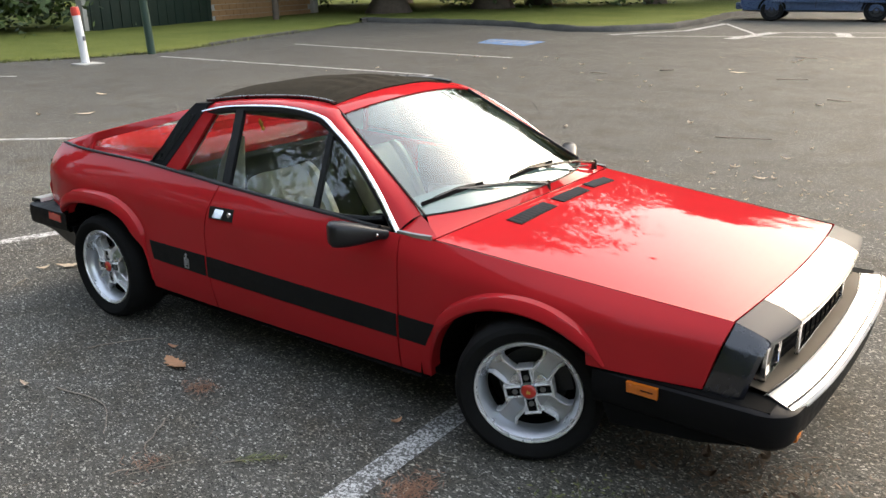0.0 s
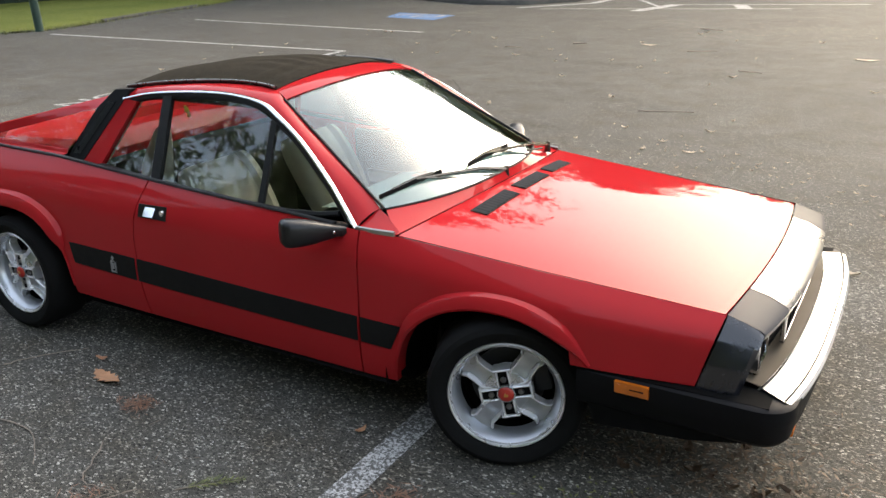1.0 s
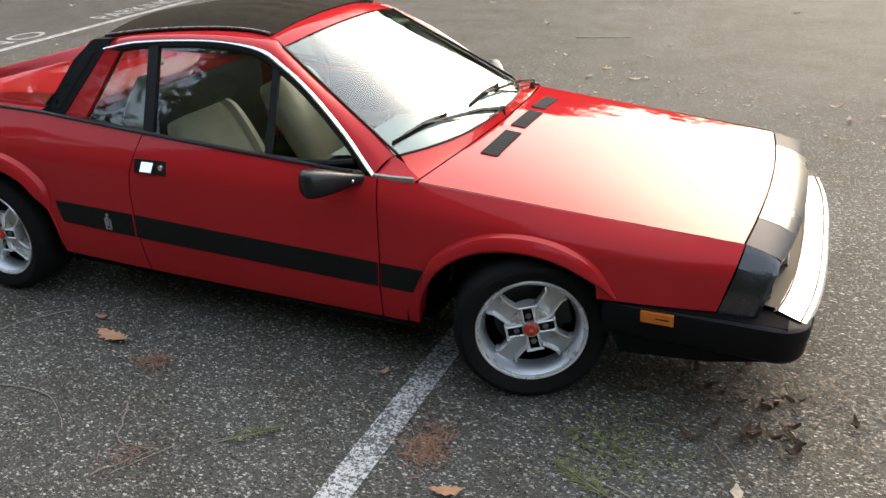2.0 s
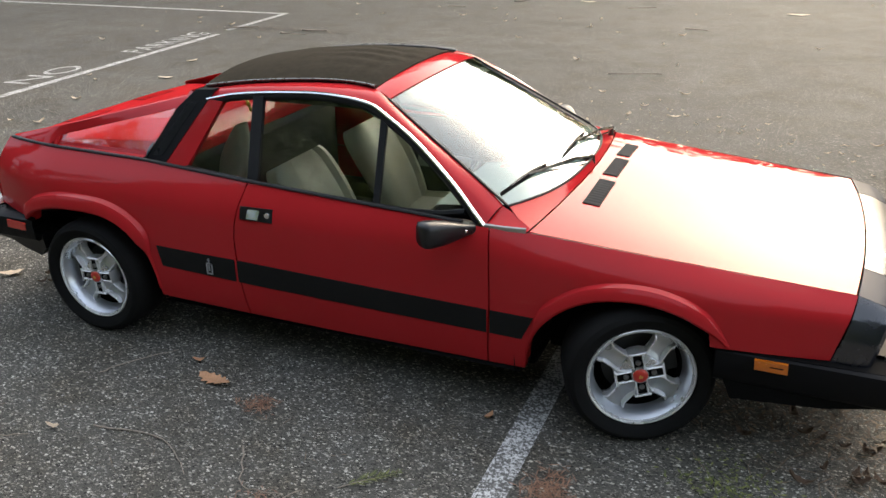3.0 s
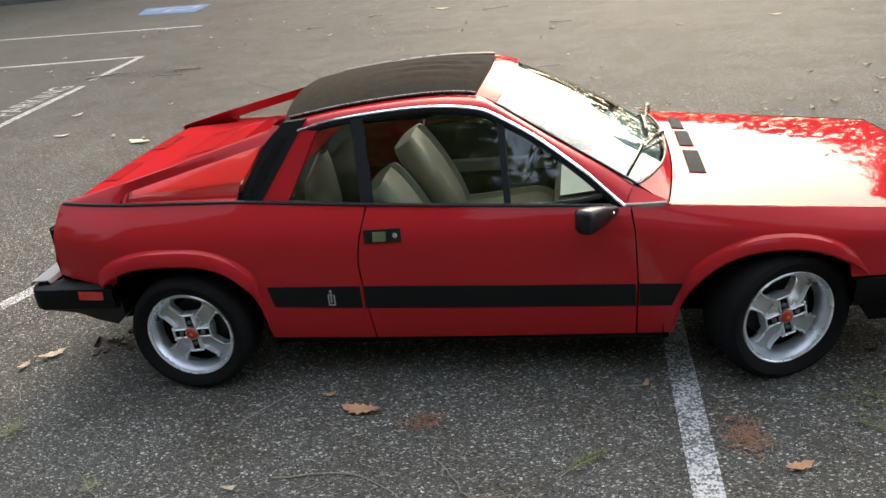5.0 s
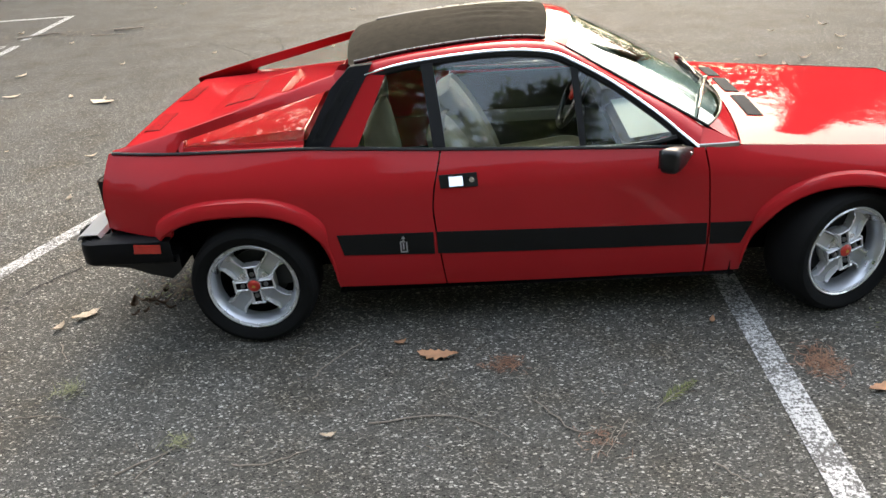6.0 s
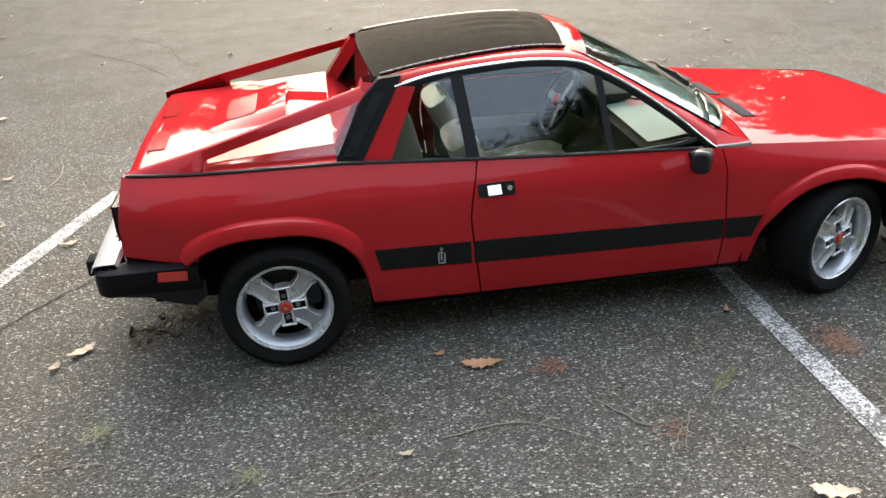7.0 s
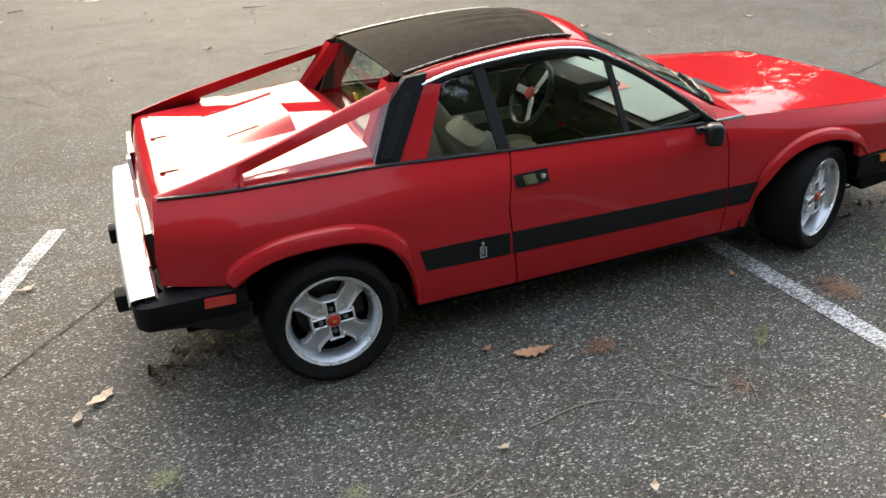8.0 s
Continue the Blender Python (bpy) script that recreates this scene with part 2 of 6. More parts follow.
LITTER = foliage("brown_leaf_litter", (0.013, 0.009, 0.006), (0.14, 0.092, 0.052))
CRACK = simple("dark_crack_filler", (0.018, 0.017, 0.016), 0.95, vary=0.4)
WHITE = simple("white_painted_post", (0.76, 0.76, 0.76), 0.5, vary=0.08)
POSTRED = simple("red_post_cap", (0.60, 0.05, 0.03), 0.45)
POSTGREEN = simple("dark_green_painted_steel", (0.025, 0.055, 0.040), 0.45)
SHED = simple("dark_green_sheet_metal", (0.007, 0.020, 0.014), 0.55, vary=0.25, scale=4)
BRICK = simple("tan_brick", (0.36, 0.20, 0.095), 0.9, vary=0.25, scale=8, bump=0.4)
CONC = simple("pale_concrete", (0.42, 0.40, 0.37), 0.9, vary=0.2, scale=12, bump=0.3)
BLUEPAINT = simple("blue_car_paint", (0.032, 0.055, 0.115), 0.3, 0.3, 1.0, vary=0.06)
PEBBLE = foliage("loose_stone_chips", (0.07, 0.067, 0.06), (0.40, 0.39, 0.36))


# ---- mesh helpers ----
def part(name, bm, material, parent=None, label="", smooth=True, sharp=35.0):
    """Links a bmesh as one mesh object under a thing or a part."""
    me = bpy.data.meshes.new(name)
    bmesh.ops.remove_doubles(bm, verts=bm.verts, dist=1e-5)
    bmesh.ops.recalc_face_normals(bm, faces=bm.faces)
    if smooth:
        for f in bm.faces:
            f.smooth = True
        lim = radians(sharp)
        for e in bm.edges:
            if len(e.link_faces) == 2 and e.calc_face_angle(0) > lim:
                e.smooth = False
    bm.to_mesh(me)
    bm.free()
    for m in material if isinstance(material, (list, tuple)) else [material]:
        me.materials.append(m)
    ob = new(name, me)
    if parent is not None:
        ob.parent = parent
    if label:
        tagged(ob, label)
    if material is TINTED:
        ob.visible_shadow = False
    return ob


def thing(name, label, category, group="", at=(0, 0, 0), rz=0.0):
    e = new(name)
    e.matrix_basis = pose(*at, 0, 0, rz)
    e.empty_display_size = 0.2
    return tagged(e, label, category, group)


def sheet(rows, closed=False, bm=None):
    """A grid surface through rows of points."""
    bm = bm or bmesh.new()
    vs = [[bm.verts.new(p) for p in r] for r in rows]
    n = len(rows[0])
    for a, b in zip(vs, vs[1:]):
        for i in range(n if closed else n - 1):
            j = (i + 1) % n
            try:
                bm.faces.new((a[i], a[j], b[j], b[i]))
            except ValueError:
                pass
    return bm


def thicken(bm, d):
    """Gives a sheet a thickness: a shifted copy and a rim, along the averaged normals."""
    bmesh.ops.remove_doubles(bm, verts=bm.verts, dist=1e-5)
    bmesh.ops.recalc_face_normals(bm, faces=bm.faces)
    bm.normal_update()
    bmesh.ops.solidify(bm, geom=bm.faces[:], thickness=d)
    return bm


def prism(outline, depth, bm=None):
    """A plate: a flat outline of 3D points, given a depth vector."""
    bm = bm or bmesh.new()
    d = Vector(depth)
    a = [bm.verts.new(p) for p in outline]
    b = [bm.verts.new(Vector(p) + d) for p in outline]
    n = len(a)
    bm.faces.new(a)
    bm.faces.new(b[::-1])
    for i in range(n):
        bm.faces.new((a[i], b[i], b[(i + 1) % n], a[(i + 1) % n]))
    return bm


def box(x0, x1, y0, y1, z0, z1, bevel=0.0, bm=None, seg=2):
    b2 = bmesh.new()
    bmesh.ops.create_cube(b2, size=1.0)
    for v in b2.verts:
        v.co = ((x0 + x1) / 2 + v.co.x * (x1 - x0), (y0 + y1) / 2 + v.co.y * (y1 - y0), (z0 + z1) / 2 + v.co.z * (z1 - z0))
    if bevel:
        bmesh.ops.bevel(b2, geom=b2.edges[:], offset=bevel, segments=seg, affect="EDGES", profile=0.6)
    if bm is None:
        return b2
    join(bm, b2)
    return bm


def join(bm, other, m=None):
    """Adds a bmesh to another, through a pose."""
    if m is not None:
        bmesh.ops.transform(other, matrix=m, verts=other.verts)
    me = bpy.data.meshes.new("tmp")
    other.to_mesh(me)
    other.free()
    bm.from_mesh(me)
    bpy.data.meshes.remove(me)
    return bm


def tube(path, r, seg=8, bm=None, flat=None, cap=True):
    """A rod along a path; flat: (wide, high) makes it an ellipse. r may be a list."""
    pts = [Vector(p) for p in path]
    rows = []
    for i, p in enumerate(pts):
        d = (pts[min(i + 1, len(pts) - 1)] - pts[max(i - 1, 0)]).normalized()
        up = Vector((0, 0, 1)) if abs(d.z) < 0.9 else Vector((0, 1, 0))
        s = d.cross(up).normalized()
        u = s.cross(d)
        rr = r[i] if isinstance(r, (list, tuple)) else r
        w, h = flat if flat else (rr, rr)
        rows.append([p + s * (w * math.cos(a)) + u * (h * math.sin(a)) for a in [2 * math.pi * k / seg for k in range(seg)]])
    fresh = sheet(rows, True)
    if cap:
        fresh.verts.ensure_lookup_table()
        n = len(rows)
        fresh.faces.new([fresh.verts[k] for k in range(seg)])
        fresh.faces.new([fresh.verts[(n - 1) * seg + k] for k in range(seg)])
    return join(bm, fresh) if bm else fresh


def lathe(profile, seg=48, bm=None):
    """Turned about the y axis: profile of (radius, y)."""
    rows = [[(r * math.cos(a), y, r * math.sin(a)) for a in [2 * math.pi * k / seg for k in range(seg)]] for r, y in profile]
    fresh = sheet(rows, True)
    return join(bm, fresh) if bm else fresh


def ip(x, table):
    """Straight interpolation in a table of (x, value)."""
    return float(np.interp(x, [a for a, _ in table], [b for _, b in table]))


def curve(pts, n):
    """A smooth path of n points through pts (Catmull-Rom)."""
    P = [Vector(p) for p in pts]
    P = [2 * P[0] - P[1]] + P + [2 * P[-1] - P[-2]]
    out = []
    m = len(P) - 3
    for k in range(n):
        u = k / (n - 1) * m
        i = min(int(u), m - 1)
        t = u - i
        a, b, c, d = P[i:i + 4]
        out.append(0.5 * ((2 * b) + (c - a) * t + (2 * a - 5 * b + 4 * c - d) * t * t + (3 * b - a - 3 * c + d) * t ** 3))
    return out




# ---- the red sports car: x forward, z up, its right side at -y ----
car = thing("sports_car", "red wedge-shaped coupe with black canvas roof parked over a line", "car")

BELT_Z = [(-1.72, 0.772), (-0.9, 0.764), (-0.4, 0.735), (0.1, 0.713), (0.58, 0.692), (0.72, 0.688), (1.2, 0.645), (1.76, 0.597)]
BELT_Y = [(-1.72, 0.590), (-1.66, 0.607), (-1.58, 0.626), (-1.48, 0.643), (-1.36, 0.655), (-0.9, 0.664), (0.0, 0.682), (0.58, 0.687), (0.72, 0.670), (1.2, 0.637), (1.76, 0.592)]
CREASE_Z = [(-1.7, 0.640), (-1.2, 0.612), (-0.5, 0.590), (0.6, 0.588), (1.7, 0.535)]
LOW_Y = np.polyfit((0.10, 0.20, 0.40, 0.64), (0.700, 0.738, 0.757, 0.745), 3)      # smooth lower flank


def tail_in(x):
    """How far the flanks draw in towards the tail."""
    return 0.080 * max(0.0, (-1.34 - x) / 0.36) ** 1.9


def side_y(x, z):
    """Half width of the body at (x, z)."""
    taper = -0.018 * (x + 0.5) - tail_in(x) - 0.045 * max(0.0, (x - 1.28) / 0.44) ** 1.7
    zc, zb = ip(x, CREASE_Z), ip(x, BELT_Z)
    if z <= zc:
        return float(np.polyval(LOW_Y, z)) + taper
    yc = float(np.polyval(LOW_Y, zc)) + taper
    u = min(1.0, (z - zc) / (zb - zc))
    return yc + (ip(x, BELT_Y) - yc) * (0.35 * u + 0.65 * u * u)


ARCH_R = (-1.183, 0.20, 0.365, 0.358, 2.8)
ARCH_F = (1.115, 0.20, 0.362, 0.332, 2.15)


def arch_z(x, a):
    d = (x - a[0]) / a[2]
    return a[1] + a[3] * (1 - abs(d) ** a[4]) ** (1 / a[4]) if abs(d) < 1 else 0.0


SILL = [(-0.85, 0.218), (-0.4, 0.205), (0.0, 0.198), (0.8, 0.192)]


def low_quarter(x):
    if x < -1.42:
        return ip(x, [(-1.72, 0.500), (-1.42, 0.468)])
    return max(arch_z(x, ARCH_R), ip(x, SILL) if x > -0.9 else 0.0, 0.2)


def low_fender(x):
    if x > 1.365:
        return 0.409
    return max(arch_z(x, ARCH_F), 0.193)


def side_panel(name, xs, low, left, right, s):
    """A body side panel; left and right shift the ends of the columns with z."""
    x0, x1 = xs[0], xs[-1]
    rows = []
    for x in xs:
        u = (x - x0) / (x1 - x0)
        zl, zc, zb = low(x), ip(x, CREASE_Z), ip(x, BELT_Z)
        zs = [zl + (min(zc - 0.01, zc) - zl) * k / 7 for k in range(8)] + [zc + (zb - zc) * k / 6 for k in range(1, 7)]
        zs = [max(z, zl) for z in zs]
        col = []
        for z in zs:
            xx = x + (1 - u) * left(z) + u * right(z)
            col.append((xx, s * side_y(xx, z), z))
        # rim folded inwards along the lower edge
        xx, yy, zz = col[0]
        rows.append([(xx, yy - s * 0.030, zz + 0.002)] + col)
    bm = sheet(rows)
    for rim in (rows[0], rows[-1]):
        sheet([rim, [(p[0], p[1] - s * 0.025, p[2]) for p in rim]], bm=bm)
    return part(name, bm, PAINT, car, sharp=22)


def span(a, b, step):
    n = max(2, int(round(abs(b - a) / step)) + 1)
    return [a + (b - a) * k / (n - 1) for k in range(n)]


def arch_columns(a):
    return [a[0] + a[2] * math.cos(math.pi * (1 - k / 36)) for k in range(1, 36)]


def z_table(rows):
    return lambda z: ip(z, rows)


DOOR_R = z_table([(0.2, 0.012), (0.43, -0.012), (0.54, -0.020), (0.63, -0.004), (0.73, 0.022)])
DOOR_F = z_table([(0.2, 0.0), (0.42, 0.008), (0.61, 0.0), (0.69, -0.012)])
NOSE_E = z_table([(0.40, -0.024), (0.60, 0.028)])
TAIL_E = z_table([(0.46, -0.008), (0.60, -0.008), (0.78, 0.022)])

for s in (-1, 1):
    q = sorted(set(span(-1.70, -1.43, 0.03) + [x for x in arch_columns(ARCH_R) if x > -1.42] + [ARCH_R[0] + ARCH_R[2] + 0.001] + span(-0.80, -0.403, 0.05)))
    side_panel("rear_quarter_panel", q, low_quarter, TAIL_E, DOOR_R, s)
    d = span(-0.397, 0.608, 0.05)
    side_panel("door", d, lambda x: ip(x, SILL), DOOR_R, DOOR_F, s)
    f = sorted(set(span(0.614, 0.75, 0.04) + [x for x in arch_columns(ARCH_F) if x < 1.36] + [1.3655] + span(1.37, 1.722, 0.04)))
    side_panel("front_fender", f, low_fender, DOOR_F, NOSE_E, s)


# flared wheel arch lips
def flare(arch, outer, lip, s):
    rows = []
    n = 40
    for k in range(n + 1):
        a = math.pi * (0.02 + 0.96 * k / n)
        c, sn = math.cos(a), math.sin(a)
        e = 2 / arch[4]
        xi, zi = arch[0] - arch[2] * math.copysign(abs(c) ** e, c), arch[1] + arch[3] * sn ** e
        # both ends of the wide lip run out into the narrow rim
        deg = math.degrees(a)
        t = 1.0
        for f in ((deg - 32) / 20, (158 - deg) / 20) if arch is ARCH_R else ((deg - 20) / 22, (143 - deg) / 26):
            f = max(0.0, min(1.0, f))
            t *= f * f * (3 - 2 * f)
        wd = 0.012 + outer * t
        xo, zo = xi - wd * c * 0.9, zi + wd * sn
        yi = side_y(xi, zi)
        yo = side_y(xo, zo)
        l = 0.006 + lip * t
        rows.append([(xi, s * (yi - 0.05), zi + 0.003), (xi, s * (yi + l - 0.006), zi - 0.004), (xi - 0.004 * c, s * (yi + l), zi + 0.004), (xi + (xo - xi) * 0.55, s * (yi + (yo - yi) * 0.55 + l * 0.93), zi + (zo - zi) * 0.55), (xi + (xo - xi) * 0.85, s * (yi + (yo - yi) * 0.85 + l * 0.62), zi + (zo - zi) * 0.85), (xo, s * (yo - 0.003), zo)])
    return rows


for s in (-1, 1):
    for a, o, l in ((ARCH_R, 0.048, 0.030), (ARCH_F, 0.036, 0.026)):
        rows = flare(a, o, l, s)
        keep = [r for r in rows if not (a is ARCH_R and r[1][0] < a[0] and r[1][2] < 0.462) and not (a is ARCH_F and r[1][0] > a[0] and r[1][2] < 0.405)]
        part("wheel_arch_flare", sheet(keep), PAINT, car, sharp=30)

# wheel wells, floor pan and sills
for s in (-1, 1):
    for a in (ARCH_R, ARCH_F):
        rows = []
        for k in range(25):
            t = math.pi * k / 24
            x, z = a[0] - (a[2] + 0.003) * math.copysign(abs(math.cos(t)) ** (2 / a[4]), math.cos(t)), a[1] + (a[3] + 0.003) * abs(math.sin(t)) ** (2 / a[4])
            outer_end = (x < a[0]) == (a is ARCH_R)
            if z < (0.36 if outer_end else 0.19):
                continue
            rows.append([(x, s * (side_y(x, z) - 0.022), z), (x, s * 0.46, z)])
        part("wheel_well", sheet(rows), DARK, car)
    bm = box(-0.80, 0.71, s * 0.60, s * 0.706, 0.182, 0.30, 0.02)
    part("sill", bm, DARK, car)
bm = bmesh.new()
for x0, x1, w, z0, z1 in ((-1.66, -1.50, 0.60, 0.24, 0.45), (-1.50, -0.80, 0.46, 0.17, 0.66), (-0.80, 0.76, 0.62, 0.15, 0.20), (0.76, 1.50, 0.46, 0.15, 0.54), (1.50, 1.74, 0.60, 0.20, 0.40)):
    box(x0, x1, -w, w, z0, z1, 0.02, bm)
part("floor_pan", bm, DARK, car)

# belt moulding
for s in (-1, 1):
    p = [(x, s * (ip(x, BELT_Y) - 0.004), ip(x, BELT_Z) + 0.004) for x in span(-1.66, 0.50, 0.06)]
    part("belt_moulding", tube(p, 0.011, 8, flat=(0.010, 0.006)), SEAL, car)

# side stripe, proud of the panels
for s in (-1, 1):
    for xa, xb, ca, cb in ((-0.795, -0.424, (0.0, 0.020), (0, 0)), (-0.412, 0.610, (0, 0), (0, 0)), (0.622, 0.778, (0, 0), (0.0, -0.040))):
        rows = []
        for x in span(xa, xb, 0.08):
            zt = ip(x, [(-0.80, 0.446), (-0.36, 0.436), (0.2, 0.419), (0.78, 0.405)])
            zb = ip(x, [(-0.80, 0.362), (-0.36, 0.345), (0.2, 0.330), (0.78, 0.317)])
            u = (x - xa) / (xb - xa)
            off_t = (1 - u) * ca[0] + u * cb[0]
            off_b = (1 - u) * ca[1] + u * cb[1]
            rows.append([(x + off_t + (off_b - off_t) * k / 4, s * (side_y(x, zt + (zb - zt) * k / 4) + 0.003), zt + (zb - zt) * k / 4) for k in range(5)])
        part("side_stripe", thicken(sheet(rows), 0.003), STRIPE, car)

# hood: crowned panel from the cowl seam to the nose
HOOD_R = lambda y: 0.79 - 0.055 * (abs(y) / 0.64) ** 2.2
HOOD_F = lambda y: 1.781 - 0.036 * (abs(y) / 0.6) ** 2


def hood_z(x, y):
    yb, zb = ip(x, BELT_Y), ip(x, BELT_Z)
    u = min(1.0, abs(y) / yb)
    crown = ip(x, [(0.7, 0.034), (1.2, 0.030), (1.78, 0.016)])
    return zb + crown * (1 - u ** 2.4)


def hood_grid(ya, yb_, n=28, m=24, front=HOOD_F, rear=HOOD_R, ease=0.008):
    rows = []
    for i in range(m + 1):
        v = ya + (yb_ - ya) * i / m
        row = []
        for j in range(n + 1):
            u = j / n
            x = rear(v * 0.64) * (1 - u) + front(v * 0.6) * u
            y = v * (ip(x, BELT_Y) - ease)
            row.append((x, y, hood_z(x, y)))
        rows.append(row)
    return rows


rows = hood_grid(-1, 1)
part("hood", thicken(sheet(rows), 0.006), PAINT, car)
for s in (-1, 1):
    p = [(x, s * (ip(x, BELT_Y) - 0.002), ip(x, BELT_Z) - 0.003) for x in span(0.74, 1.73, 0.05)]
    part("hood_gap_seal", tube(p, 0.0038, 6), SEAL, car)

# three louvred vents behind the hood
for x0, x1, y0, y1 in ((0.838, 0.902, -0.368, -0.108), (0.835, 0.894, -0.042, 0.182), (0.828, 0.884, 0.236, 0.428)):
    zz = lambda x, y: hood_z(x, y) + 0.0010
    def quad(xa, xb, ya, yb, h):
        return [(xa, ya, zz(xa, ya) + h), (xb, ya, zz(xb, ya) + h), (xb, yb, zz(xb, yb) + h), (xa, yb, zz(xa, yb) + h)]
    v = part("hood_vent", prism(quad(x0, x1, y0, y1, 0.0), (0, 0, 0.001)), DARK, car, "black louvred vent", smooth=False)
    for xa, xb, ya, yb in ((x0, x0 + 0.003, y0, y1), (x1 - 0.003, x1, y0, y1), (x0, x1, y0, y0 + 0.003), (x0, x1, y1 - 0.003, y1)):
        part("vent_frame", prism(quad(xa, xb, ya, yb, 0.001), (0, 0, 0.0015)), MATTBLACK, v, smooth=False)
    n = int((y1 - y0) / 0.0235)
    for k in range(n):
        y = y0 + 0.013 + (y1 - y0 - 0.026) * k / (n - 1)
        part("louvre", prism([(x0 + 0.004, y - 0.0055, zz(x0, y) + 0.0012), (x1 - 0.004, y - 0.0055, zz(x1, y) + 0.0012), (x1 - 0.004, y + 0.0045, zz(x1, y) + 0.0052), (x0 + 0.004, y + 0.0045, zz(x0, y) + 0.0052)], (0, 0.001, 0.0012)), VENTSLAT, v, smooth=False)

# ---- greenhouse ----
CH = curve([(-0.655, 0.503, 0.997), (-0.505, 0.490, 1.027), (-0.276, 0.483, 1.047), (-0.097, 0.484, 1.051), (0.057, 0.494, 1.034), (0.150, 0.516, 0.995), (0.278, 0.552, 0.923), (0.430, 0.607, 0.815), (0.515, 0.642, 0.743), (0.579, 0.672, 0.690)], 46)
UP = curve([(-0.70, 0.435, 1.022), (-0.505, 0.412, 1.048), (-0.276, 0.392, 1.066), (-0.097, 0.380, 1.070), (0.040, 0.392, 1.061), (0.110, 0.432, 1.036), (0.235, 0.470, 0.962), (0.400, 0.515, 0.867), (0.525, 0.548, 0.796), (0.612, 0.580, 0.738)], 46)


def gy(x, z):
    """The plane of the side windows (half width)."""
    return 0.628 + 0.484 * (0.74 - z) + 0.015 * (x + 0.7)


def pane(outline, s, inset=0.0, depth=0.004):
    return prism([(x, s * (gy(x, z) - inset), z) for x, z in outline], (0, -s * depth, 0))


for s in (-1, 1):
    rows = []
    for a, b in zip(CH, UP):
        m = (a + b) / 2
        out = 0.010
        m = m + Vector((0, out, out * 0.7))
        rows.append([(p[0], s * p[1], p[2]) for p in (a - Vector((0, 0.02, 0.004)), a, a.lerp(m, 0.5) + Vector((0, 0.003, 0.003)), m, m.lerp(b, 0.5) + Vector((0, 0.002, 0.004)), b)])
    part("roof_rail", sheet(rows), PAINT, car, sharp=50)
    part("chrome_window_trim", tube([(p.x, s * (p.y + 0.003), p.z) for p in CH], 0.008, 8, flat=(0.010, 0.006)), CHROME, car)
    tip = [(0.579, s * 0.676, 0.690), (0.65, s * 0.676, 0.690), (0.724, s * 0.668, 0.690)]
    part("chrome_cowl_trim", tube(tip, 0.008, 8, flat=(0.006, 0.012)), DULLTRIM, car)
    # black window surround following the chrome
    inner = [Vector((p.x, p.y + 0.002, p.z)) for p in CH]
    seal_top = [(p.x - 0.004, s * (p.y + 0.004), p.z - 0.017) for p in CH[1:44]]
    part("window_seal", tube(seal_top, 0.011, 6, flat=(0.008, 0.013)), SEAL, car)
    lowline = [(-0.70, 0.744), (-0.345, 0.722), (0.087, 0.706), (0.28, 0.703), (0.42, 0.712), (0.50, 0.726)]
    part("window_sill_seal", tube([(x, s * (gy(x, z) + 0.004), z) for x, z in lowline], 0.010, 6, flat=(0.010, 0.011)), SEAL, car)
    # glass
    q = pane([(-0.695, 0.745), (-0.395, 0.727), (-0.432, 1.010), (-0.53, 1.005), (-0.575, 0.990)], s, 0.004)
    part("quarter_window", q, GLASS, car, smooth=False)
    g = pane([(-0.365, 0.722), (0.155, 0.704), (0.13, 0.975), (0.03, 1.018), (-0.097, 1.035), (-0.276, 1.031), (-0.405, 1.020)], s, 0.006)
    part("door_window", g, GLASS, car, smooth=False)
    v = pane([(0.155, 0.704), (0.38, 0.706), (0.50, 0.728), (0.41, 0.800), (0.27, 0.905), (0.13, 0.975)], s, 0.005)
    part("vent_window", v, GLASS, car, smooth=False)
    b = pane([(-0.405, 0.720), (-0.358, 0.718), (-0.394, 1.024), (-0.440, 1.018)], s, -0.004, 0.022)
    part("window_pillar", b, SEAL, car, smooth=False)
    b = pane([(0.144, 0.700), (0.168, 0.700), (0.150, 0.972), (0.122, 0.984)], s, -0.002, 0.016)
    part("vent_window_divider", b, SEAL, car, smooth=False)
    # red rear pillar and black louvre panel
    b = pane([(-0.812, 0.752), (-0.700, 0.742), (-0.578, 0.990), (-0.655, 1.000)], s, -0.006, 0.03)
    part("rear_pillar", b, PAINT, car, smooth=False)
    b = pane([(-0.907, 0.756), (-0.806, 0.750), (-0.640, 1.006), (-0.626, 1.034), (-0.712, 1.028), (-0.788, 0.958)], s, -0.010, 0.036)
    pn = part("pillar_panel", b, MATTBLACK, car, "satin black pillar panel", smooth=False)
    b = pane([(-0.878, 0.772), (-0.828, 0.768), (-0.690, 0.985), (-0.735, 0.985)], s, -0.0115, 0.004)
    part("pillar_grille", b, MATTBLACK, pn, smooth=False)
    for k in range(9):
        u = k / 8
        xa, za, xb, zb = -0.872 + 0.040 * u, 0.776, -0.736 + 0.038 * u, 0.980
        b = pane([(xa, za), (xa + 0.002, za), (xb + 0.002, zb), (xb, zb)], s, -0.0135, 0.003)
        part("grille_bar", b, SATIN, pn, smooth=False)

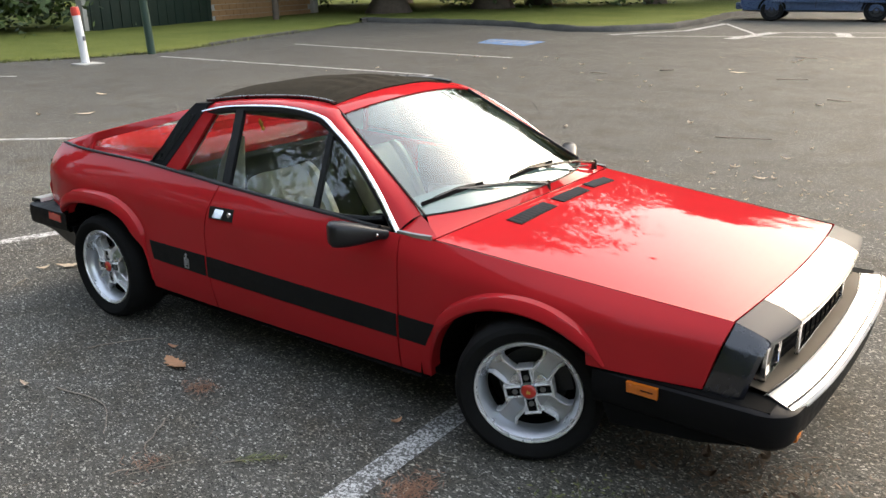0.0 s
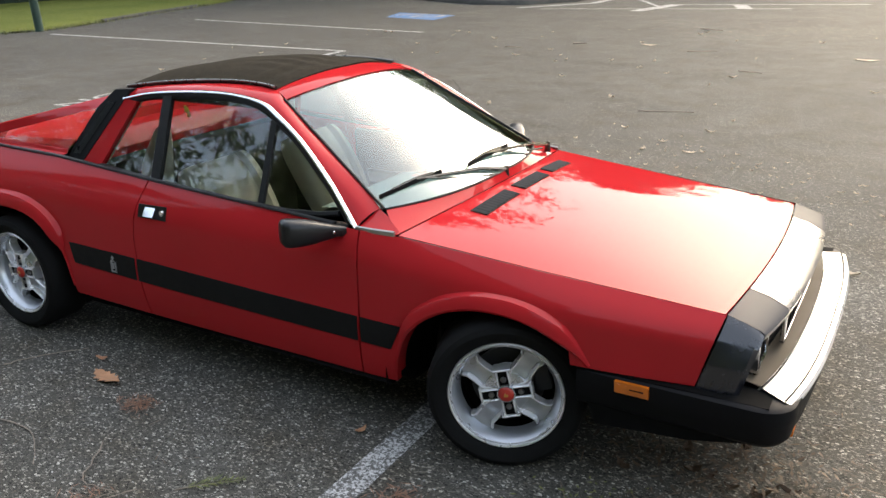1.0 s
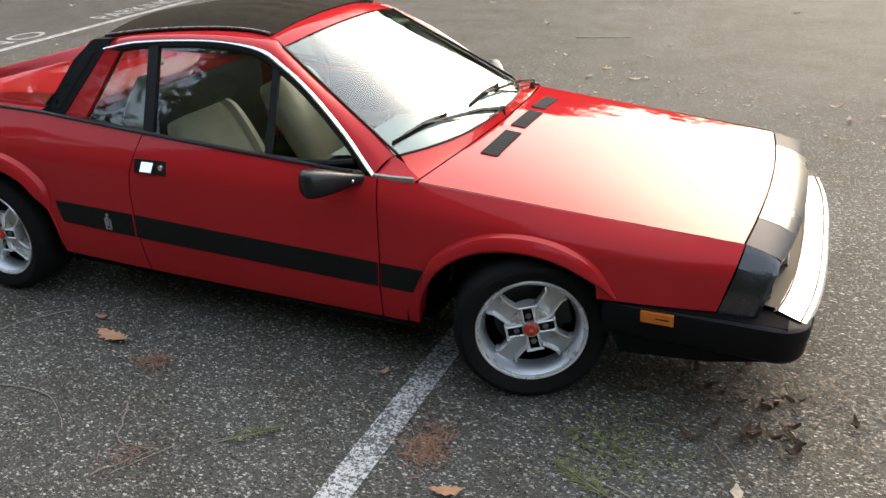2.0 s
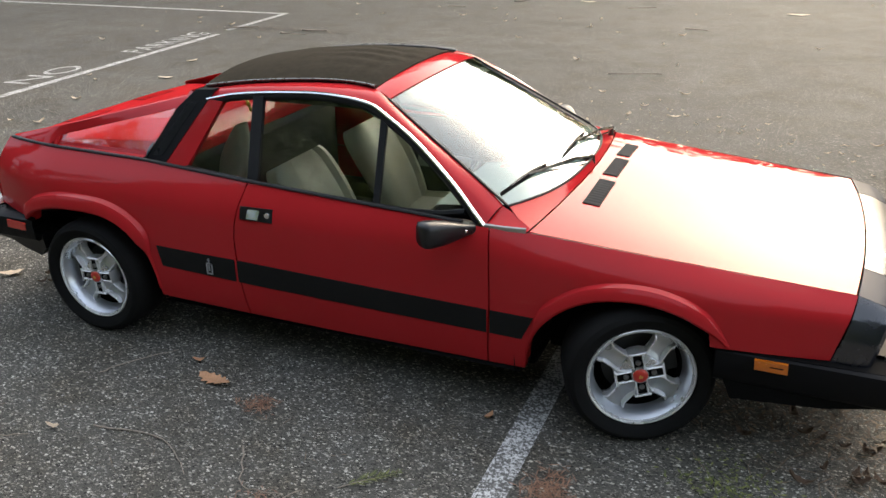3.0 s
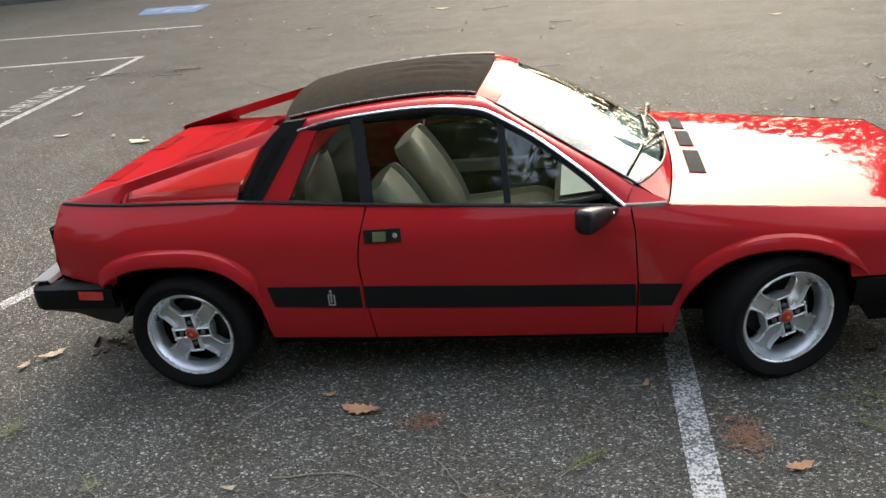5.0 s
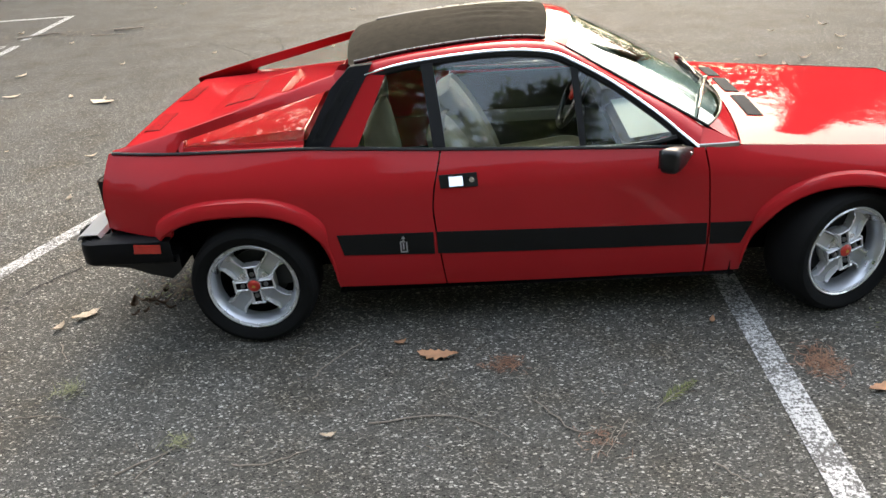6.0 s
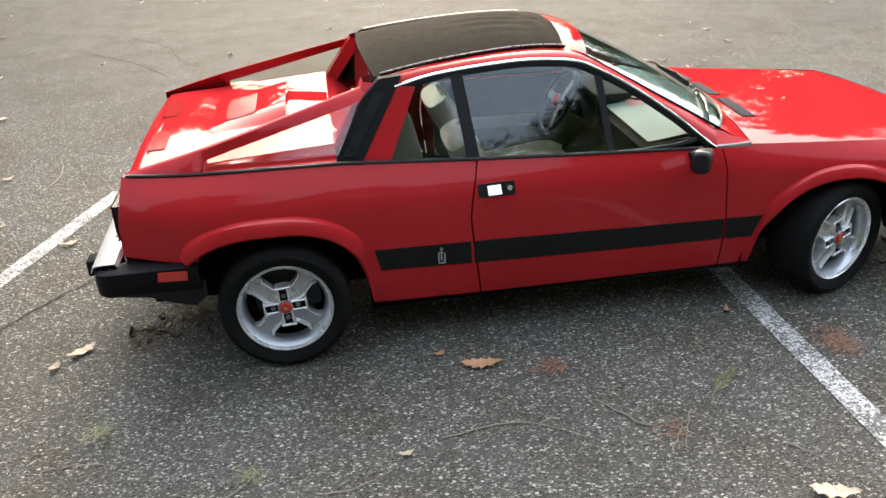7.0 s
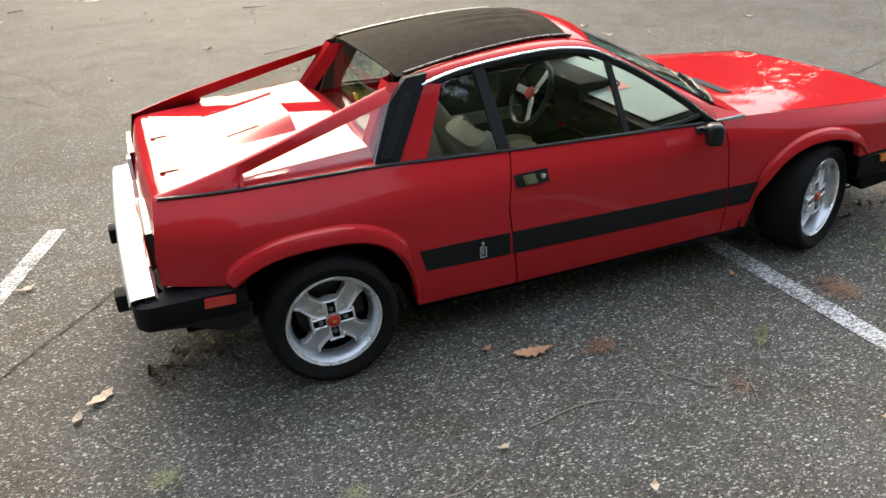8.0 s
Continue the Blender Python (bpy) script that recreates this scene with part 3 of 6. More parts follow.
# canvas roof
rows = []
for i in range(57):
    u = -1 + 2 * i / 56
    row = []
    for j in range(41):
        v = j / 40
        xe = -0.725 + (0.035 + 0.725) * v
        ye = ip(xe, [(p.x, p.y) for p in UP[:26]])
        ze = ip(xe, [(p.x, p.z) for p in UP[:26]])
        if xe < -0.70:
            ye, ze = 0.437, 1.018
        x = xe + (0.035 * (1 - u * u) if v > 0.5 else 0.035 * (1 - u * u)) * (2 * v - 1)
        w = 0.0026 * math.sin(x * 62 + 7 * u + 2 * math.sin(5 * u)) * math.exp(-((x + 0.04) / 0.10) ** 2) + 0.0012 * math.sin(x * 21 + 2 * u)
        w += 0.0034 * math.sin(u * 24 + 1.6 * math.sin(x * 7 + 0.5)) * math.exp(-((v - 0.72) / 0.20) ** 2) * math.exp(-((u + 0.05) / 0.45) ** 2)
        row.append((x, u * ye, ze + 0.004 + (0.040 + 0.010 * math.sin(math.pi * v)) * (1 - abs(u) ** 2.3) + w))
    rows.append(row)
part("canvas_roof", thicken(sheet(rows), 0.006), CANVAS, car, "black canvas folding roof", sharp=60)
for s in (-1, 1):
    p = [(q.x, s * (q.y + 0.004), q.z + 0.010) for q in UP[:21]]
    part("roof_edge_strip", tube(p, 0.008, 8, flat=(0.009, 0.006)), SATIN, car, "black roof edge strip with a bright rim")
    part("roof_edge_rim", tube([(a, b + s * 0.007, c + 0.004) for a, b, c in p], 0.0042, 8), ROOFRIM, car)

# windscreen header and glass
WT, WB = Vector((0.112, 0.430, 1.036)), Vector((0.630, 0.578, 0.736))


def screen(u, v):
    """u across (-1 to 1), v from the top (0) to the base (1)."""
    e = WT.lerp(WB, v)
    bow = 0.055 + (0.138 - 0.055) * v
    dz = 0.040 * (1 - v) + 0.008 * v + 0.012 * math.sin(math.pi * v)
    k = 1 - abs(u) ** (2.2 + 0.7 * v)
    return (e.x + bow * k, u * e.y, e.z + dz * k)


rows = [[screen(-1 + 2 * i / 24, j / 16) for i in range(25)] for j in range(17)]
part("windscreen", thicken(sheet(rows), 0.005), TINTED, car, "laminated windscreen")
rows = []
for j in range(5):
    v = j / 4
    row = []
    for i in range(25):
        u = -1 + 2 * i / 24
        a = Vector((0.035 + 0.035 * (1 - u * u), u * 0.392, 1.061 + 0.040 * (1 - abs(u) ** 2.3)))
        b = Vector(screen(u, 0.0)) + Vector((0.004, 0, 0.004))
        row.append(a.lerp(b, v) + Vector((0, 0, 0.004 * math.sin(math.pi * v))))
    rows.append(row)
part("windscreen_header", thicken(sheet(rows), 0.004), PAINT, car)
bm = tube([Vector(screen(-1 + 2 * i / 24, 1.0)) + Vector((0.002, 0, 0.002)) for i in range(25)], 0.0045, 6)
for s in (-1, 1):
    tube([Vector(screen(s, j / 16)) + Vector((0, s * 0.003, 0.003)) for j in range(17)], 0.005, 6, bm)
part("windscreen_seal", bm, SEAL, car)

# cowl between the windscreen and the hood
rows = []
for i in range(33):
    u = -1 + 2 * i / 32
    row = []
    for j in range(7):
        v = j / 6
        a = Vector(screen(u * 0.995, 1.0)) + Vector((0, 0, 0.002))
        yh = u * 0.655
        xr = HOOD_R(yh) - 0.005
        b = Vector((xr, u * (ip(xr, BELT_Y) - 0.006), 0))
        b.z = hood_z(xr, b.y)
        p = a.lerp(b, v)
        row.append(p)
    rows.append(row)
part("cowl_panel", thicken(sheet(rows), 0.004), PAINT, car)
for s in (-1, 1):
    a = [(0.579, s * 0.676, 0.688), (0.650, s * 0.678, 0.686), (0.726, s * 0.668, 0.688)]
    b = [(0.610, s * 0.582, 0.738), (0.66, s * 0.60, 0.72), (0.735, s * 0.655, 0.696)]
    part("cowl_corner", sheet([a, b]), PAINT, car)

# ---- tail: deck, buttresses, rear window ----
def deck_z(x, y):
    z = ip(x, [(-1.70, 0.770), (-1.42, 0.778), (-1.30, 0.788), (-0.905, 0.816)]) + 0.008 * (1 - (y / 0.6) ** 2)
    return z


rows = [[(x, v * (0.575 - 0.5 * tail_in(x)), deck_z(x, v * 0.575)) for x in span(-1.612, -0.905, 0.04)] for v in span(-1, 1, 0.09)]
part("engine_lid", thicken(sheet(rows), 0.006), PAINT, car)
# raised centre of the lid: a wedge that grows towards the cabin
rows = []
for i in range(15):
    v = i / 14
    row = []
    for j in range(13):
        u = j / 12
        x = -1.40 + 0.315 * u
        y = -0.235 + 0.60 * v + 0.03 * u
        edge = max(0.0, min(1.0, min(v / 0.16, (1 - v) / 0.10)))
        row.append((x, y, deck_z(x, y) - 0.002 + 0.040 * u * edge + 0.003 * edge))
    x, y = -1.080, row[-1][1]
    row.append((x, y, deck_z(x, y) - 0.003))
    rows.append(row)
part("lid_bulge", sheet(rows), PAINT, car, sharp=18)
LOUVRES = ((-1.345, -1.215, -0.105, 0.235, 14, 1), (-1.630, -1.560, -0.345, -0.100, 9, 0), (-1.630, -1.560, 0.110, 0.355, 9, 0))
for x0, x1, y0, y1, n, h in LOUVRES:
    lift = (lambda x: 0.040 * (x + 1.40) / 0.315 + 0.0018) if h else (lambda x: 0.0012)
    top = lambda x, y: deck_z(x, y) + lift(x)
    # flat black bed stands in for the dark engine bay below the slots
    bed = part("lid_louvre_panel", prism([(x0, y0, top(x0, y0)), (x1, y0, top(x1, y0)), (x1, y1, top(x1, y1)), (x0, y1, top(x0, y1))], (0, 0, 0.001)), DARK, car, "louvred cooling panel in the lid", smooth=False)
    st = (x1 - x0) / n
    for k in range(n):
        x = x0 + st * k
        rows = []
        for y in span(y0 + 0.004, y1 - 0.004, 0.05):
            rows.append([(x + st * 0.03, y, top(x, y) + 0.0011), (x + st * 0.55, y, top(x, y) + 0.0021), (x + st * 0.84, y, top(x, y) + 0.0021), (x + st * 0.86, y, top(x, y) + 0.0008)])
        part("louvre", sheet(rows), PAINT, bed)

for s in (-1, 1):
    # buttress: outer skin, top and inner face as one bar
    n = 24
    rows = []
    for k in range(n + 1):
        u = k / n
        x = -1.668 + (0.905) * u
        top_o = Vector((x, s * (0.640 - 0.170 * u + 0.014 * math.sin(math.pi * u) - 0.75 * tail_in(x)), 0.775 + 0.218 * u))
        top_i = Vector((x, s * (0.622 - 0.172 * u + 0.014 * math.sin(math.pi * u) - 0.75 * tail_in(x)), 0.778 + 0.222 * u))
        if x < -1.375:
            zl = ip(x, BELT_Z)
            yl = ip(x, BELT_Y)
        else:
            w = (x + 1.375) / (1.375 - 0.763)
            zl = 0.806 + (0.958 - 0.806) * w
            yl = 0.602 - 0.084 * w
        low_o = Vector((x, s * yl, zl))
        low_i = Vector((x, s * (yl - 0.030), zl))
        rows.append([low_i, low_o, low_o.lerp(top_o, 0.5) + Vector((0, s * 0.001, 0)), top_o, top_o.lerp(top_i, 0.5) + Vector((0, 0, 0.002)), top_i])
    part("buttress", sheet(rows, True), PAINT, car, sharp=40)
    # end of the opening and its lower ledge
    b = prism([(-1.385, s * 0.650, 0.766), (-1.372, s * 0.645, 0.766), (-1.366, s * 0.612, 0.810), (-1.385, s * 0.612, 0.806)], (0, -s * 0.05, 0))
    part("buttress_foot", b, PAINT, car, smooth=False)
    ledge = [[(x, s * (ip(x, BELT_Y) - 0.004), 0.767), (x, s * (ip(x, BELT_Y) - 0.022), 0.771), (x, s * 0.628, 0.774), (x, s * 0.622, 0.786), (x, s * 0.617, 0.789), (x, s * 0.580, deck_z(x, 0.575) - 0.001), (x, s * 0.574, deck_z(x, 0.575) + 0.002), (x, s * 0.555, deck_z(x, 0.555) - 0.004)] for x in span(-1.39, -0.90, 0.05)]
    part("deck_ledge", sheet(ledge), PAINT, car, sharp=20)
    gl = prism([(-1.372, s * 0.628, 0.774), (-0.895, s * 0.628, 0.772), (-0.795, s * 0.530, 0.955), (-1.366, s * 0.604, 0.810)], (0, -s * 0.004, 0))
    part("buttress_window", gl, REARGLASS, car, smooth=False)
    # roof hoop beside the rear window
    rows = []
    for k in range(9):
        u = k / 8
        a = Vector((-0.740, s * 0.440, 1.012)).lerp(Vector((-0.890, s * 0.560, 0.782)), u)
        rows.append([a + Vector((0.02, s * 0.05, 0)), a + Vector((-0.03, s * 0.02, 0)), a + Vector((-0.03, -s * 0.06, 0)), a + Vector((0.03, -s * 0.10, 0))])
    part("rear_hoop", sheet(rows), PAINT, car, sharp=30)
rows = [[(-0.905 + 0.03 * j, y, 0.815 + 0.008 * (1 - (y / 0.6) ** 2) - 0.006 * j - 0.0035 * j * j) for y in span(-0.575, 0.575, 0.08)] for j in range(5)]
part("scuttle", sheet(rows), PAINT, car)
g = [[Vector((-0.735 + 0.03 * (1 - u * u), u * 0.40, 1.018 + 0.036 * (1 - u * u))).lerp(Vector((-0.815, u * 0.50, 0.755)), v / 6) for u in [-1 + i / 6 for i in range(13)]] for v in range(7)]
part("rear_window", thicken(sheet(g), 0.004), GLASS, car)

# tail face
rows = []
for i in range(25):
    u = -1 + 2 * i / 24
    y = u * 0.588
    k = 1 - u * u
    rows.append([(-1.606, y * 0.95, 0.767 + 0.008 * k), (-1.630 - 0.004 * k, y * 0.955, 0.770 + 0.008 * k), (-1.652 - 0.008 * k, y * 0.97, 0.764 + 0.008 * k), (-1.670 - 0.012 * k, y * 0.985, 0.750 + 0.006 * k), (-1.682 - 0.015 * k, y * 1.01, 0.722), (-1.700 - 0.016 * (1 - u * u), u * 0.672, 0.640), (-1.708 - 0.016 * (1 - u * u), u * 0.694, 0.56), (-1.700 - 0.016 * (1 - u * u), u * 0.690, 0.46), (-1.69, u * 0.67, 0.42)])
part("tail_panel", sheet(rows), PAINT, car, sharp=25)
for s in (-1, 1):
    b = box(-1.728, -1.70, s * 0.32, s * 0.64, 0.56, 0.67, 0.008)
    lm = part("tail_lamp", b, REDLENS, car)
    part("lamp_frame", box(-1.722, -1.70, s * 0.305, s * 0.655, 0.548, 0.682, 0.006), SATIN, lm)
    part("reverse_lens", box(-1.739, -1.72, s * 0.26, s * 0.312, 0.57, 0.67, 0.006), simple("clear_lens", (0.8, 0.8, 0.78), 0.2, coat=0.6), lm)

# ---- bumpers ----
def u_bar(profile, plan):
    """A profile of (out, z) swept along a plan of (x, y, nx, ny)."""
    return sheet([[(x + nx * o, y + ny * o, z) for o, z in profile] for x, y, nx, ny in plan], False)


def bumper_plan(x_end, x_mid, half, wrap, r, sgn):
    """Half plan from the centre out round the corner and along the side."""
    out = []
    for k in range(9):
        y = (half - r) * k / 8
        x = x_mid + (x_end - x_mid) * (y / (half - r)) ** 2
        out.append((x, y, sgn, 0.12 * k / 8))
    for k in range(1, 7):
        a = math.pi / 2 * k / 6
        out.append((x_end - sgn * (r - r * math.cos(a)), half - r + r * math.sin(a), sgn * math.cos(a), math.sin(a)))
    x0 = out[-1][0]
    for k in range(1, 7):
        out.append((x0 + (wrap - x0) * k / 6, half, 0, 1))
    full = [(x, -y, nx, -ny) for x, y, nx, ny in out[::-1]] + out[1:]
    return full


# rear
pl = bumper_plan(-1.800, -1.818, 0.772, -1.44, 0.045, -1)
part("rear_bumper", thicken(u_bar([(-0.10, 0.474), (-0.01, 0.478), (0.012, 0.468), (0.016, 0.44), (0.014, 0.385), (0.0, 0.372), (-0.06, 0.372)], pl), 0.004), BUMPER, car, "black rubber-cased rear bumper", sharp=50)
top = [[(-1.822 - 0.014 * (1 - u * u), u * 0.745, 0.470), (-1.815 - 0.014 * (1 - u * u), u * 0.745, 0.488), (-1.80 - 0.014 * (1 - u * u), u * 0.745, 0.494), (-1.735 - 0.010 * (1 - u * u), u * 0.745, 0.496), (-1.725, u * 0.745, 0.480)] for u in [-1 + i / 10 for i in range(21)]]
part("bumper_facing", thicken(sheet(top), 0.003), ALU, car, "bright aluminium bumper facing")
for y in (-0.60, 0.03):
    part("bumper_overrider", box(-1.866, -1.80, y - 0.040, y + 0.040, 0.405, 0.468, 0.010), RUBBER, car)
for s in (-1, 1):
    v = prism([(-1.80, s * 0.755, 0.40), (-1.424, s * 0.762, 0.40), (-1.43, s * 0.752, 0.33), (-1.478, s * 0.742, 0.288), (-1.56, s * 0.742, 0.310), (-1.64, s * 0.745, 0.345), (-1.78, s * 0.75, 0.365)], (0, -s * 0.12, 0))
    part("rear_valance", v, SATIN, car, smooth=False)
    b = prism([(-1.583, s * 0.790, 0.461), (-1.478, s * 0.790, 0.456), (-1.482, s * 0.790, 0.421), (-1.587, s * 0.790, 0.425)], (0, -s * 0.01, 0))
    part("side_marker_lamp", b, REDLENS, car, "red side marker lamp", smooth=False)

# nose cap
NOSE_F = lambda y: 1.903 - 0.050 * (abs(y) / 0.6) ** 2.4


def nose_row(y):
    xa = HOOD_F(y) + 0.005
    za = hood_z(xa - 0.006, y)
    xb = NOSE_F(y)
    return [(xa, y, za), (xa + (xb - xa) * 0.5, y * 1.005, za - 0.014), (xb - 0.01, y * 1.01, 0.571), (xb, y * 1.01, 0.562), (xb - 0.004, y * 1.01, 0.545), (xb - 0.02, y * 1.01, 0.535)]


ys = span(-0.385, 0.385, 0.05)
part("nose_cap", thicken(sheet([nose_row(y) for y in ys]), 0.004), NOSEGREY, car, "black plastic nose cap, toned lighter as lit")
for s in (-1, 1):
    rows = [nose_row(s * y) for y in span(0.389, 0.586, 0.03)]
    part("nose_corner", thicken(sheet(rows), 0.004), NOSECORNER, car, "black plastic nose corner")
    # side of the corner: it starts at the top's edge with a bevel, then runs down to the bumper
    e0, e1, e2, e3 = [Vector(p) for p in nose_row(s * 0.584)[:4]]
    rows = [[e0, e1, e2 - Vector((0.004, 0, 0)), e3 - Vector((0.003, 0, 0.002)), e3 + Vector((-0.02, -s * 0.03, -0.004))]]
    for x0, x1, y0, z, dz in ((1.752, 1.853, 0.598, 0.588, 0.020), (1.744, 1.851, 0.638, 0.552, 0.008), (1.741, 1.848, 0.646, 0.541, 0.006), (1.722, 1.832, 0.668, 0.470, 0.0), (1.702, 1.815, 0.676, 0.402, 0.0)):
        rows.append([(x0, s * y0, z), (x0 + (x1 - x0) * 0.5, s * (y0 + 0.001), z - dz * 0.5), (x1 - 0.012, s * (y0 - 0.003), z - dz), (x1, s * (y0 - 0.014), z - dz - 0.003), (x1 - 0.006, s * (y0 - 0.045), z - dz - 0.003)])
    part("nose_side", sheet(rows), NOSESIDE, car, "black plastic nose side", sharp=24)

# grille recess with slats and lamps
part("grille_panel", box(1.74, 1.80, -0.58, 0.58, 0.36, 0.56, 0.01), DARK, car)
for k in range(5):
    z = 0.440 + 0.022 * k
    rows = [[(NOSE_F(y) - 0.075, y, z), (NOSE_F(y) - 0.045, y, z - 0.004), (NOSE_F(y) - 0.045, y, z + 0.002)] for y in span(-0.56, 0.56, 0.06)]
    part("grille_slat", thicken(sheet(rows), 0.002), DARK, car)
bm = bmesh.new()
for y0, y1, z0, z1 in ((-0.34, 0.24, 0.530, 0.541), (-0.34, 0.24, 0.432, 0.443), (-0.34, -0.328, 0.432, 0.541), (0.228, 0.24, 0.432, 0.541)):
    box(1.862, 1.876, y0, y1, z0, z1, 0.002, bm)
gf = part("grille_frame", bm, CHROME, car, "chrome grille frame")
for k in range(8):
    y = -0.30 + 0.066 * k
    part("grille_bar", box(1.863, 1.868, y, y + 0.006, 0.443, 0.530), DARK, gf)
for s in (-1, 1):
    lm = part("front_lamp", box(1.795, 1.832, min(s * 0.42, s * 0.55), max(s * 0.42, s * 0.55), 0.43, 0.52, 0.008), simple("lamp_glass", (0.05, 0.05, 0.05), 0.15, coat=0.8), car)
    bm = bmesh.new()
    for y0, y1, z0, z1 in ((0.408, 0.562, 0.522, 0.532), (0.408, 0.562, 0.422, 0.431), (0.408, 0.418, 0.422, 0.532), (0.552, 0.562, 0.422, 0.532)):
        box(1.80, 1.842, min(s * y0, s * y1), max(s * y0, s * y1), z0, z1, 0.002, bm)
    part("lamp_frame", bm, CHROME, lm, "bright lamp frame")
rows = [[(1.80, y, 0.424), (NOSE_F(y) - 0.03, y, 0.420), (NOSE_F(y) + 0.012, y, 0.414), (NOSE_F(y) + 0.014, y, 0.40)] for y in span(-0.60, 0.60, 0.06)]
part("bumper_shelf", sheet(rows), SHELF, car, "brown-grey filler shelf behind the bumper")
part("shelf_lip", tube([(NOSE_F(y) + 0.014, y, 0.4165) for y in span(-0.57, 0.57, 0.06)], 0.0032, 6), ALU, car, "thin bright lip along the shelf")

# front bumper
pl = bumper_plan(1.958, 1.985, 0.712, 1.372, 0.09, 1)
part("front_bumper", thicken(u_bar([(-0.14, 0.402), (-0.01, 0.404), (0.003, 0.396), (0.006, 0.365), (-0.004, 0.300), (-0.016, 0.284), (-0.06, 0.280)], pl), 0.004), BUMPER, car, "black rubber-cased front bumper", sharp=50)
top = []
for i in range(25):
    u = -1 + 2 * i / 24
    x = 1.985 - 0.045 * abs(u) ** 3
    y = u * 0.645
    top.append([(x + 0.012, y, 0.386), (x + 0.0125, y, 0.394), (x + 0.006, y, 0.404), (x - 0.010, y, 0.409), (x - 0.078, y * 0.94, 0.414), (x - 0.088, y * 0.94, 0.403)])
fc = part("bumper_facing", thicken(sheet(top), 0.003), ALU, car, "bright aluminium bumper facing", sharp=30)
for i0, dx, dz in ((3, 0.002, 0.0032), (4, 0.004, 0.0030)):
    part("facing_groove", tube([(r_[i0][0] + dx, r_[i0][1], r_[i0][2] + dz) for r_ in top], 0.0028, 6), SEAL, fc)
for s in (-1, 1):
    part("front_indicator", box(1.905, 1.960, min(s * 0.54, s * 0.611), max(s * 0.54, s * 0.611), 0.286, 0.318, 0.008), AMBER, car, "amber indicator set into the bumper")
# near-black valances hold the shade of the void below the bumper
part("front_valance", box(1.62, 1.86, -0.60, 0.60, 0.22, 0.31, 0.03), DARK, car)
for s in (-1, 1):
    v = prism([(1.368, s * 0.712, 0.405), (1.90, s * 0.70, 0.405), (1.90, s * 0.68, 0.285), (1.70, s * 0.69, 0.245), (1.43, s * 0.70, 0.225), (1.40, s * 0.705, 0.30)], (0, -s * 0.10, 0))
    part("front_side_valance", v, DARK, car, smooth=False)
    b = prism([(1.489, s * 0.727, 0.394), (1.587, s * 0.727, 0.395), (1.589, s * 0.727, 0.359), (1.492, s * 0.727, 0.357)], (0, -s * 0.012, 0))
    mk = part("side_marker_lamp", b, AMBER, car, "amber side marker lamp", smooth=False)
    part("lens_slit", box(1.535, 1.575, min(s * 0.726, s * 0.729), max(s * 0.726, s * 0.729), 0.3765, 0.3795), DARK, mk)
    part("lens_band", box(1.490, 1.588, min(s * 0.7265, s * 0.7283), max(s * 0.7265, s * 0.7283), 0.3570, 0.3605), DARK, mk)


